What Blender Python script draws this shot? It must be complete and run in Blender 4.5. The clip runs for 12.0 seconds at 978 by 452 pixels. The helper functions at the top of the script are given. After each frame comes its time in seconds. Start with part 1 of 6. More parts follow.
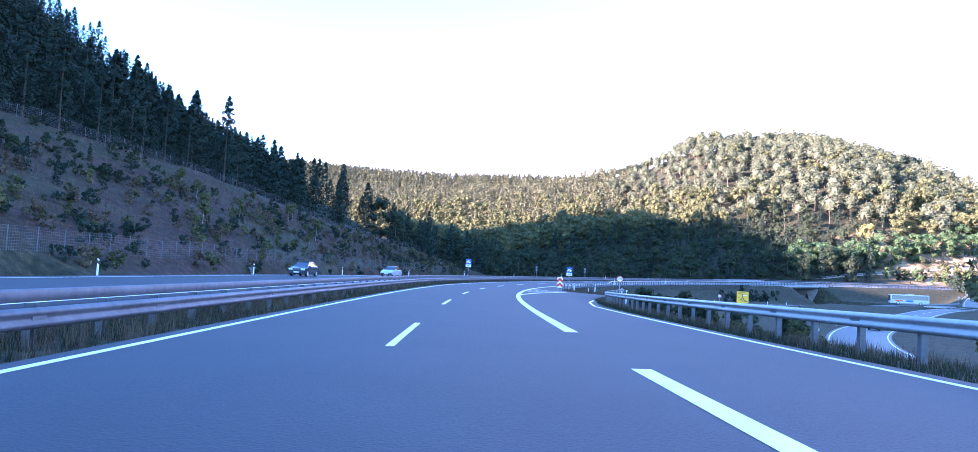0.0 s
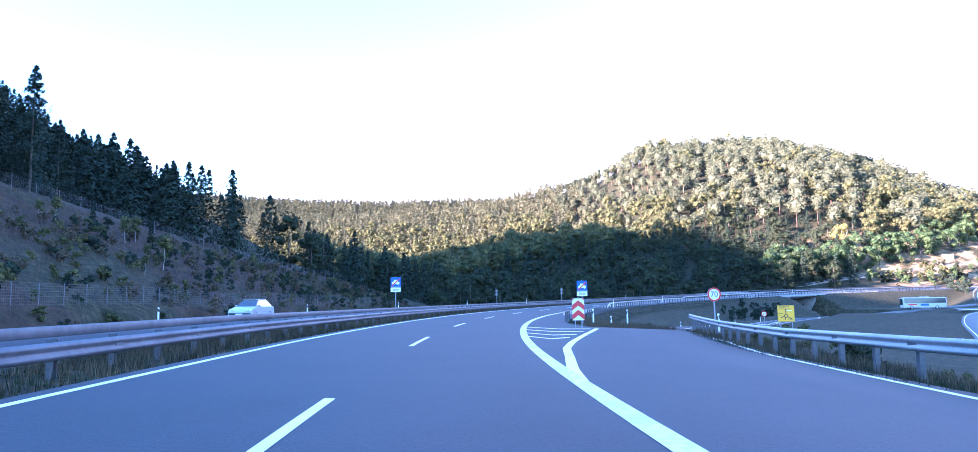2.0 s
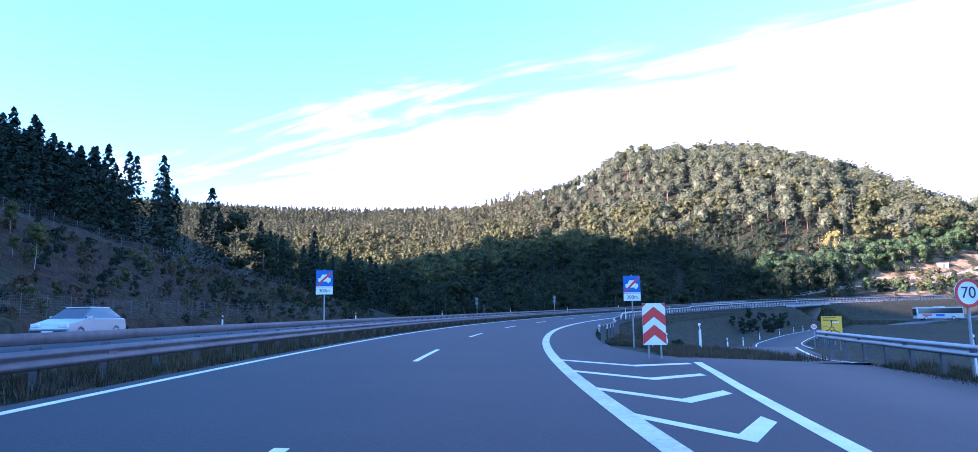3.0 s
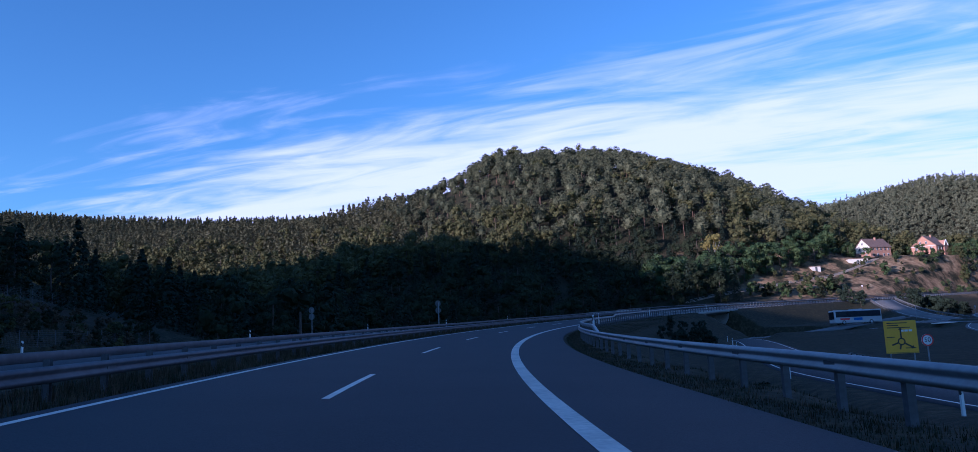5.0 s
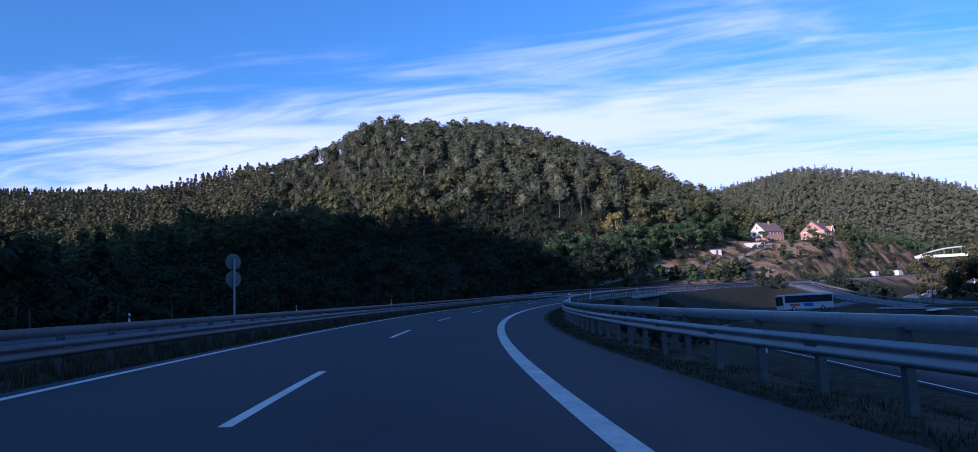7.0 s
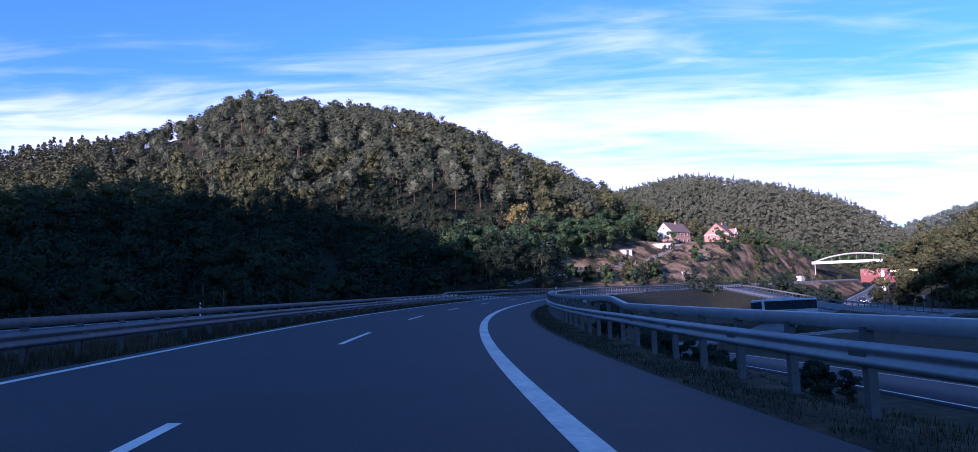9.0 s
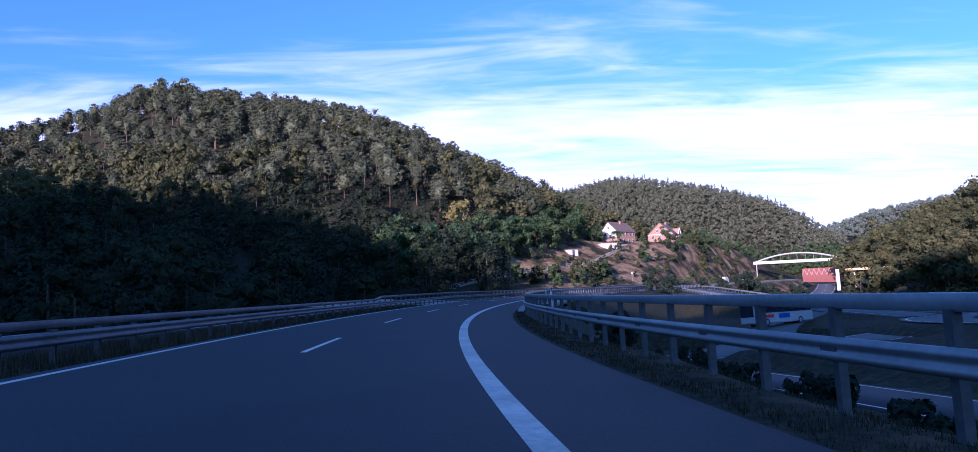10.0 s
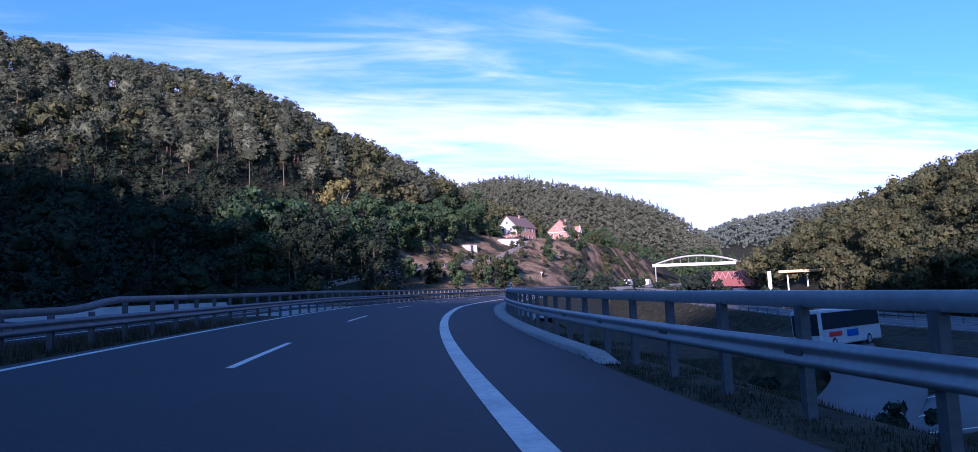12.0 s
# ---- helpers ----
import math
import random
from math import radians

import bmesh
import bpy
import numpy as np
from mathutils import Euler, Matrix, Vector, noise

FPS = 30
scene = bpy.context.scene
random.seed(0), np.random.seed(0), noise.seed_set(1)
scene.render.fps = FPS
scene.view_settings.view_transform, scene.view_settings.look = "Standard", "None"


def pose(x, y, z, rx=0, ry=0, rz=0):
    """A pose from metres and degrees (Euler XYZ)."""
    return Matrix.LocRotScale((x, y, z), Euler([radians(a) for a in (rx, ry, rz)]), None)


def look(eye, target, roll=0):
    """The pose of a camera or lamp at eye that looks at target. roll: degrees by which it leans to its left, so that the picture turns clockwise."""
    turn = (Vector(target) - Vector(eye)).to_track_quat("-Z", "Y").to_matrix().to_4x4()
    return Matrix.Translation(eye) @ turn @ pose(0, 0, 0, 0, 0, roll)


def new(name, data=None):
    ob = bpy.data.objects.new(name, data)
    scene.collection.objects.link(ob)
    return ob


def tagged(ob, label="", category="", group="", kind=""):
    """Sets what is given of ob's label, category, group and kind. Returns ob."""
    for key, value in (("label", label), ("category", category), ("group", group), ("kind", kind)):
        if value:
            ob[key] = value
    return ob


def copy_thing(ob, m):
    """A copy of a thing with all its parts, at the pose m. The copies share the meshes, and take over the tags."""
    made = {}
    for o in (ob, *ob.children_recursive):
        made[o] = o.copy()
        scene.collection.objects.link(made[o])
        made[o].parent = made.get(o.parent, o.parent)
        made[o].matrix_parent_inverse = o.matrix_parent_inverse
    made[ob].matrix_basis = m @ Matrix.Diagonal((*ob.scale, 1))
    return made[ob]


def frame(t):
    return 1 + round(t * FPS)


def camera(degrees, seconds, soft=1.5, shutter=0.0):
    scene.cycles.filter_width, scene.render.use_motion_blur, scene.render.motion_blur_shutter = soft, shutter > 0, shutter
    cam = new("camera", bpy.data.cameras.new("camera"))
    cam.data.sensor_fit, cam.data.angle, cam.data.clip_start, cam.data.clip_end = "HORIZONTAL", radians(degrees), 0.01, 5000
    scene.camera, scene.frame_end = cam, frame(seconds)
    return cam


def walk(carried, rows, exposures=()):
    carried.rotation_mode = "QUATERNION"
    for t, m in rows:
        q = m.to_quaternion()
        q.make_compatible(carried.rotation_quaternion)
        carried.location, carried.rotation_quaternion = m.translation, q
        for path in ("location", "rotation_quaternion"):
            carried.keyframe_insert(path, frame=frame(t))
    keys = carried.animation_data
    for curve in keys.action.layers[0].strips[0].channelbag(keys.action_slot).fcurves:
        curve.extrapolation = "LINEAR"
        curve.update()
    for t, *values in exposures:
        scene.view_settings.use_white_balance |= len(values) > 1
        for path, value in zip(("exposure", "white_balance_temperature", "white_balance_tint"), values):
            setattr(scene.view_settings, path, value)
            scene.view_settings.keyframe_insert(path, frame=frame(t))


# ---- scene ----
cam = camera(69.89, 12.0, soft=0.8)
PATH = [
    (0, look((1.343, -11.990, 1.338), (3.338, 87.776, 7.880), 2.85)),
    (0.5, look((1.343, -1.045, 1.236), (4.147, 98.657, 8.423), 2.26)),
    (1, look((1.488, 9.948, 1.146), (6.249, 109.473, 9.634), 1.47)),
    (1.5, look((1.739, 21.097, 1.070), (8.469, 120.425, 10.487), 0.35)),
    (2, look((2.288, 32.144, 1.008), (12.606, 131.020, 11.827), -0.81)),
    (2.5, look((2.852, 42.524, 0.963), (14.026, 141.191, 12.795), -0.62)),
    (4.5, look((8.770, 83.881, 0.908), (37.587, 178.710, 14.213), -2.57)),
    (5, look((11.104, 93.778, 0.925), (44.175, 187.116, 14.865), -2.51)),
    (5.5, look((13.997, 103.608, 0.955), (51.719, 194.982, 16.048), -2.29)),
    (6, look((17.014, 113.240, 0.996), (57.593, 203.447, 15.691), -2.17)),
    (6.5, look((20.463, 122.814, 1.050), (64.829, 211.574, 13.432), -2.03)),
    (7, look((24.362, 132.282, 1.116), (73.345, 218.733, 12.384), -2.51)),
    (9, look((44.076, 168.969, 1.513), (106.819, 246.052, 12.538), -2.01)),
    (9.5, look((49.356, 176.851, 1.631), (115.663, 250.849, 12.930), -2.16)),
    (10, look((55.309, 184.920, 1.768), (125.074, 255.680, 12.990), -2.74)),
    (10.5, look((61.647, 193.011, 1.921), (134.694, 260.521, 12.246), -3.17)),
    (11, look((68.166, 200.871, 2.085), (144.687, 264.280, 13.211), -2.95)),
    (11.5, look((75.064, 208.496, 2.263), (153.799, 269.142, 13.349), -2.45)),
    (12, look((81.875, 215.592, 2.445), (163.054, 272.982, 13.228), -2.36)),
]
EXPOSURES = [
    (0.0, 3.85, 4800, 39), (2.2, 3.9, 4800, 39), (2.7, 3.55, 4750, 37), (4.3, 0.65, 4350, 34),
    (7.2, 0.65, 4350, 34), (8.8, 1.0, 4400, 42), (12.0, 1.0, 4400, 42),
]
walk(cam, PATH, EXPOSURES)

# ---- world and sun ----
SUN_FROM = Vector((-0.93, -0.37, 0.20)).normalized()   # towards the sun
world = bpy.data.worlds.new("sky")
scene.world = world
world.use_nodes = True
wn, wl = world.node_tree.nodes, world.node_tree.links
wn.clear()
sky = wn.new("ShaderNodeTexSky")
sky.sky_type = "NISHITA"
sky.sun_disc = False
sky.sun_elevation = math.asin(SUN_FROM.z)
sky.sun_rotation = math.atan2(SUN_FROM.x, SUN_FROM.y)
sky.air_density, sky.dust_density, sky.ozone_density = 1.0, 0.3, 1.5
w_out = wn.new("ShaderNodeOutputWorld")
w_bg = wn.new("ShaderNodeBackground")
w_bg.inputs["Strength"].default_value = 0.09
# a sheet of high cloud with a straight edge, streaked along it, thinning to wisps overhead
w_co = wn.new("ShaderNodeTexCoord")
w_sep = wn.new("ShaderNodeSeparateXYZ")
wl.new(w_co.outputs["Generated"], w_sep.inputs[0])


def w_math(op, a, b):
    nd = wn.new("ShaderNodeMath")
    nd.operation = op
    for k, q in enumerate((a, b)):
        if isinstance(q, (int, float)):
            nd.inputs[k].default_value = q
        else:
            wl.new(q, nd.inputs[k])
    return nd.outputs[0]


# the direction met with a level plane overhead: across and along the cloud's edge
w_z = w_math("ADD", w_math("MAXIMUM", w_sep.outputs["Z"], 0.0), 0.06)
w_px, w_py = w_math("DIVIDE", w_sep.outputs["X"], w_z), w_math("DIVIDE", w_sep.outputs["Y"], w_z)
w_across = w_math("ADD", w_math("MULTIPLY", w_px, 0.66), w_math("MULTIPLY", w_py, 0.75))
w_along = w_math("ADD", w_math("MULTIPLY", w_px, 0.75), w_math("MULTIPLY", w_py, -0.66))


def cloud_noise(along, across, detail, distortion, shift):
    cb = wn.new("ShaderNodeCombineXYZ")
    wl.new(w_math("MULTIPLY", w_along, along), cb.inputs[0])
    wl.new(w_math("MULTIPLY", w_across, across), cb.inputs[1])
    cb.inputs[2].default_value = shift
    nt = wn.new("ShaderNodeTexNoise")
    nt.inputs["Scale"].default_value, nt.inputs["Detail"].default_value = 1.0, detail
    nt.inputs["Roughness"].default_value, nt.inputs["Distortion"].default_value = 0.55, distortion
    wl.new(cb.outputs[0], nt.inputs["Vector"])
    return nt.outputs["Fac"]


w_big = cloud_noise(0.45, 1.5, 6.0, 0.4, 3.7)
w_wisp = cloud_noise(1.2, 3.8, 6.0, 1.5, 8.1)
w_edge = w_math("MULTIPLY", w_math("MINIMUM", w_math("MAXIMUM", w_math("SUBTRACT", w_across, 2.4), -1.3), 0.9), 0.20)
w_sum = w_math("ADD", w_math("ADD", w_math("MULTIPLY", w_big, 0.65), w_math("MULTIPLY", w_wisp, 0.35)), w_edge)
w_r1 = wn.new("ShaderNodeValToRGB")
w_r1.color_ramp.interpolation = "EASE"
w_r1.color_ramp.elements[0].position, w_r1.color_ramp.elements[1].position = 0.42, 0.72
w_r1.color_ramp.elements[1].color = (0.9, 0.9, 0.9, 1)
wl.new(w_sum, w_r1.inputs[0])
w_mix = wn.new("ShaderNodeMixRGB")
w_mix.inputs["Color2"].default_value = (7.5, 6.7, 6.5, 1)
wl.new(w_r1.outputs[0], w_mix.inputs["Fac"])
w_air = wn.new("ShaderNodeMixRGB")
w_air.blend_type = "MULTIPLY"
w_air.inputs["Fac"].default_value, w_air.inputs["Color2"].default_value = 1.0, (0.82, 1.05, 1.05, 1)
wl.new(sky.outputs[0], w_air.inputs["Color1"])
wl.new(w_air.outputs[0], w_mix.inputs["Color1"])
wl.new(w_mix.outputs[0], w_bg.inputs["Color"])
wl.new(w_bg.outputs[0], w_out.inputs["Surface"])

sun = new("sun", bpy.data.lights.new("sun", "SUN"))
sun.data.energy, sun.data.angle, sun.data.color = 5.0, radians(0.5), (1.0, 0.74, 0.47)
sun.matrix_world = look(tuple(SUN_FROM * 100), (0, 0, 0))
tagged(sun, "low warm evening sun", "sun", kind="structure")


# ---- materials ----
def material(name, base, dark=None, scale=3.0, rough=0.8, metal=0.0, bump=0.0, bump_scale=None, fine=None, spec=0.5, mix=1.0, stretch=None, island=0.0, backlit=0.0):
    """A surface of two colours mixed by noise at two scales, with bump."""
    m = bpy.data.materials.new(name)
    m.use_nodes = True
    n, l = m.node_tree.nodes, m.node_tree.links
    b = n["Principled BSDF"]
    b.inputs["Roughness"].default_value, b.inputs["Metallic"].default_value = rough, metal
    b.inputs["Specular IOR Level"].default_value = spec
    dark = dark or tuple(c * 0.7 for c in base)
    co = n.new("ShaderNodeTexCoord")
    vec = co.outputs["Object"]
    if stretch:
        mp = n.new("ShaderNodeMapping")
        mp.inputs["Scale"].default_value = stretch
        l.new(vec, mp.inputs[0])
        vec = mp.outputs[0]
    big = n.new("ShaderNodeTexNoise")
    big.inputs["Scale"].default_value, big.inputs["Detail"].default_value = scale, 5.0
    l.new(vec, big.inputs["Vector"])
    small = n.new("ShaderNodeTexNoise")
    small.inputs["Scale"].default_value, small.inputs["Detail"].default_value = fine or scale * 14, 3.0
    l.new(vec, small.inputs["Vector"])
    av = n.new("ShaderNodeMath"); av.operation = "MULTIPLY_ADD"
    av.inputs[1].default_value, av.inputs[2].default_value = 0.45, 0.0
    l.new(small.outputs["Fac"], av.inputs[0])
    av2 = n.new("ShaderNodeMath"); av2.operation = "MULTIPLY_ADD"
    av2.inputs[1].default_value = 0.55
    l.new(big.outputs["Fac"], av2.inputs[0]); l.new(av.outputs[0], av2.inputs[2])
    ramp = n.new("ShaderNodeValToRGB")
    ramp.color_ramp.elements[0].position, ramp.color_ramp.elements[1].position = 0.36, 0.64
    ramp.color_ramp.elements[0].color, ramp.color_ramp.elements[1].color = (*dark, 1), (*base, 1)
    l.new(av2.outputs[0], ramp.inputs[0])
    col = ramp.outputs[0]
    if island:
        geo = n.new("ShaderNodeNewGeometry")
        hsv = n.new("ShaderNodeHueSaturation")
        mr = n.new("ShaderNodeMapRange")
        mr.inputs["To Min"].default_value, mr.inputs["To Max"].default_value = 1 - island, 1 + island
        l.new(geo.outputs["Random Per Island"], mr.inputs["Value"])
        l.new(mr.outputs[0], hsv.inputs["Value"])
        l.new(col, hsv.inputs["Color"])
        col = hsv.outputs[0]
    l.new(col, b.inputs["Base Color"])
    if bump:
        bp = n.new("ShaderNodeBump")
        bp.inputs["Strength"].default_value, bp.inputs["Distance"].default_value = bump, 0.05
        l.new(small.outputs["Fac"], bp.inputs["Height"])
        l.new(bp.outputs[0], b.inputs["Normal"])
    if backlit:
        out = n["Material Output"]
        tr = n.new("ShaderNodeBsdfTranslucent")
        l.new(col, tr.inputs["Color"])
        ms = n.new("ShaderNodeMixShader")
        ms.inputs[0].default_value = backlit
        l.new(b.outputs[0], ms.inputs[1]); l.new(tr.outputs[0], ms.inputs[2])
        l.new(ms.outputs[0], out.inputs["Surface"])
    return m


ASPHALT = material("asphalt", (0.036, 0.037, 0.044), (0.027, 0.028, 0.034), 0.35, 0.75, bump=0.25, fine=30, spec=0.32)
ASPHALT_OLD = material("old_asphalt", (0.17, 0.165, 0.16), (0.12, 0.12, 0.12), 0.4, 0.85, bump=0.25, fine=30, spec=0.3)
LANE_DIRT = material("sandy_lane", (0.48, 0.38, 0.28), (0.34, 0.26, 0.18), 0.4, 0.95, bump=0.3, fine=6, spec=0.2)
PAINT = material("road_paint", (0.84, 0.78, 0.69), (0.64, 0.59, 0.52), 1.2, 0.6, fine=25)
PAINT_WORN = material("worn_road_paint", (0.74, 0.69, 0.61), (0.46, 0.43, 0.39), 0.8, 0.65, fine=9)
ZINC = material("galvanised_steel", (0.34, 0.35, 0.36), (0.25, 0.26, 0.27), 0.8, 0.5, 0.35, fine=9)
ZINC_DULL = material("weathered_steel", (0.15, 0.15, 0.16), (0.095, 0.095, 0.10), 1.4, 0.65, 0.5, fine=12)
# median rail steel, with its shade put into a darker base colour
ZINC_SHADED = material("shaded_steel", (0.11, 0.11, 0.125), (0.06, 0.06, 0.07), 0.6, 0.6, 0.35, fine=5)
WHITE = material("white_plastic", (0.80, 0.80, 0.78), (0.70, 0.70, 0.68), 6, 0.45)
BLACK = material("black_plastic", (0.02, 0.02, 0.02), (0.03, 0.03, 0.03), 6, 0.5)
RED = material("red_sheeting", (0.62, 0.03, 0.03), (0.52, 0.03, 0.03), 5, 0.4)
BLUE = material("blue_sheeting", (0.02, 0.11, 0.42), (0.02, 0.09, 0.36), 5, 0.4)
YELLOW = material("yellow_sheeting", (0.80, 0.46, 0.02), (0.72, 0.40, 0.02), 2, 0.45)
GREY_BACK = material("sign_back", (0.14, 0.145, 0.15), (0.10, 0.105, 0.11), 3, 0.55, 0.5)
CONCRETE = material("concrete", (0.36, 0.34, 0.31), (0.24, 0.23, 0.21), 0.6, 0.9, bump=0.3, fine=6)
SANDSTONE = material("red_sandstone", (0.34, 0.17, 0.12), (0.22, 0.11, 0.08), 0.8, 0.9, bump=0.4, fine=5)
BRICK = material("red_brick", (0.44, 0.24, 0.16), (0.32, 0.165, 0.105), 1.0, 0.9, bump=0.2, fine=7)
PLASTER = material("pale_plaster", (0.62, 0.58, 0.52), (0.50, 0.46, 0.40), 0.8, 0.9, fine=8)
ROOF = material("brown_roof_tile", (0.22, 0.14, 0.105), (0.13, 0.085, 0.07), 1.2, 0.85, bump=0.4, fine=8)
GLASS = material("window_glass", (0.03, 0.04, 0.05), (0.02, 0.02, 0.03), 2, 0.08, spec=0.8)
CAR_WHITE = material("white_car_paint", (0.75, 0.75, 0.74), (0.70, 0.70, 0.70), 3, 0.25)
# white coach paint greyed in its base colour, to look dim in shade
COACH_WHITE = material("shade_dimmed_coach_paint", (0.52, 0.52, 0.53), (0.42, 0.42, 0.43), 0.8, 0.35)
CAR_SILVER = material("silver_car_paint", (0.50, 0.52, 0.55), (0.45, 0.47, 0.50), 3, 0.28, 0.5)
CAR_DARK = material("dark_car_paint", (0.03, 0.035, 0.045), (0.02, 0.025, 0.03), 3, 0.25)
CAR_BLUE = material("grey_blue_car_paint", (0.16, 0.24, 0.36), (0.13, 0.2, 0.3), 3, 0.28, 0.4)
TYRE = material("tyre_rubber", (0.02, 0.02, 0.02), (0.03, 0.03, 0.03), 8, 0.9)
LAMP = material("headlamp_glass", (0.75, 0.76, 0.78), (0.6, 0.6, 0.62), 8, 0.1)
RED_PANEL = material("red_wall_panel", (0.55, 0.20, 0.15), (0.42, 0.14, 0.11), 0.6, 0.8, fine=4)
PINK_TRIM = material("pale_pink_board", (0.75, 0.52, 0.45), (0.62, 0.42, 0.36), 1.0, 0.7)
CANOPY_PAINT = material("pale_orange_paint", (0.80, 0.52, 0.20), (0.70, 0.44, 0.16), 1.0, 0.5)
GREY_WOOD = material("grey_green_leaves", (0.145, 0.145, 0.085), (0.07, 0.078, 0.046), 0.09, 0.8, fine=0.4, island=0.38, backlit=0.1, spec=0.15)
# far ridge leaves: the air's haze is put into a paler, greyer green
HAZED_WOOD = material("hazed_leaves", (0.15, 0.165, 0.12), (0.09, 0.105, 0.075), 0.03, 0.85, fine=0.2, island=0.12, spec=0.1)
BRIDGE_WHITE = material("pale_bridge_paint", (0.52, 0.49, 0.43), (0.42, 0.40, 0.35), 1, 0.5)
BARK = material("bark", (0.11, 0.085, 0.065), (0.06, 0.045, 0.035), 2.5, 0.95, bump=0.6, fine=10, stretch=(1, 1, 0.25))
PINE_BARK = material("pine_bark", (0.20, 0.115, 0.07), (0.09, 0.06, 0.045), 0.8, 0.95, bump=0.5, fine=8)
BIRCH_BARK = material("birch_bark", (0.52, 0.50, 0.46), (0.22, 0.21, 0.20), 3, 0.8, fine=9)
PINE = material("pine_needles", (0.120, 0.122, 0.066), (0.038, 0.046, 0.028), 0.13, 0.8, fine=0.6, island=0.38, backlit=0.08, spec=0.1)
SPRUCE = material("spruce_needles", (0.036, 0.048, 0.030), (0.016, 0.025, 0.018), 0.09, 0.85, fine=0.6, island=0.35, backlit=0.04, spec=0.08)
FIR = material("fir_needles", (0.145, 0.135, 0.07), (0.065, 0.068, 0.036), 0.12, 0.75, fine=0.5, island=0.38, backlit=0.1, spec=0.2)
BROADLEAF = material("broad_leaves", (0.12, 0.108, 0.04), (0.038, 0.05, 0.022), 0.11, 0.75, fine=0.6, island=0.38, backlit=0.14, spec=0.12)
# leaves darkened in their own colour, for foliage standing in shade
SHADE_LEAF = material("shade_dark_leaves", (0.040, 0.048, 0.024), (0.018, 0.026, 0.014), 0.11, 0.85, fine=0.6, island=0.25, backlit=0.05, spec=0.08)
FRESH = material("fresh_green_leaves", (0.09, 0.12, 0.038), (0.035, 0.066, 0.025), 0.15, 0.6, fine=1.2, island=0.25, backlit=0.25, spec=0.25)
AUTUMN = material("yellowing_leaves", (0.24, 0.19, 0.05), (0.13, 0.12, 0.035), 0.3, 0.7, fine=2, island=0.4, backlit=0.2, spec=0.2)
GRASS = material("verge_grass", (0.036, 0.044, 0.020), (0.016, 0.021, 0.011), 0.3, 0.85, fine=3, island=0.4, backlit=0.15, spec=0.2)
DRY_GRASS = material("dry_grass", (0.12, 0.092, 0.055), (0.055, 0.042, 0.027), 0.3, 0.9, fine=3, island=0.4, backlit=0.12, spec=0.15)


# ---- helpers ----
def mesh_of(name, verts, faces, mat=None, smooth=False):
    """A mesh from vertices and equal-sided faces, given as arrays."""
    verts, faces = np.asarray(verts, np.float32), np.asarray(faces, np.int32)
    me = bpy.data.meshes.new(name)
    n, k = faces.shape
    me.vertices.add(len(verts)); me.loops.add(n * k); me.polygons.add(n)
    me.vertices.foreach_set("co", verts.ravel())
    me.loops.foreach_set("vertex_index", faces.ravel())
    me.polygons.foreach_set("loop_start", np.arange(0, n * k, k, dtype=np.int32))
    me.polygons.foreach_set("loop_total", np.full(n, k, np.int32))
    if smooth:
        me.polygons.foreach_set("use_smooth", np.ones(n, bool))
    me.update(calc_edges=True)
    me.validate()
    if mat:
        me.materials.append(mat)
    return me


def bm_mesh(name, bm, mat, smooth=False):
    me = bpy.data.meshes.new(name)
    bmesh.ops.recalc_face_normals(bm, faces=bm.faces[:])
    if smooth:
        for f in bm.faces:
            f.smooth = True
    bm.to_mesh(me)
    bm.free()
    me.materials.append(mat)
    return me


def part(name, bm, mat, parent, label="", smooth=False):
    """Links a bmesh or a mesh as one object under a thing or a part."""
    me = bm_mesh(name, bm, mat, smooth) if isinstance(bm, bmesh.types.BMesh) else bm
    ob = new(name, me)
    ob.parent = parent
    if label:
        ob["label"] = label
    return ob


def thing(name, label, category, m=None, group="", kind="", data=None):
    ob = new(name, data)
    if m is not None:
        ob.matrix_world = m
    return tagged(ob, label, category, group, kind)


def box(bm, x0, y0, z0, x1, y1, z1, bevel=0.0, m=None):
    r = bmesh.ops.create_cube(bm, size=1.0)
    vs = r["verts"]
    bmesh.ops.scale(bm, vec=(x1 - x0, y1 - y0, z1 - z0), verts=vs)
    bmesh.ops.translate(bm, vec=((x0 + x1) / 2, (y0 + y1) / 2, (z0 + z1) / 2), verts=vs)
    if bevel:
        es = list({e for v in vs for e in v.link_edges})
        vs = list({v for f in bmesh.ops.bevel(bm, geom=es, offset=bevel, segments=2, affect="EDGES", profile=0.5)["faces"] for v in f.verts} | {v for v in vs if v.is_valid})
    if m is not None:
        bmesh.ops.transform(bm, matrix=m, verts=[v for v in vs if v.is_valid])
    return bm


def boxed(*a, **k):
    return box(bmesh.new(), *a, **k)


def rod(bm, a, b, r0, r1=None, sides=8):
    """A tapered bar from a to b."""
    a, b = Vector(a), Vector(b)
    m = Matrix.Translation((a + b) / 2) @ (b - a).to_track_quat("Z", "Y").to_matrix().to_4x4()
    bmesh.ops.create_cone(bm, cap_ends=True, segments=sides, radius1=r0, radius2=r0 if r1 is None else r1, depth=(b - a).length, matrix=m)
    return bm


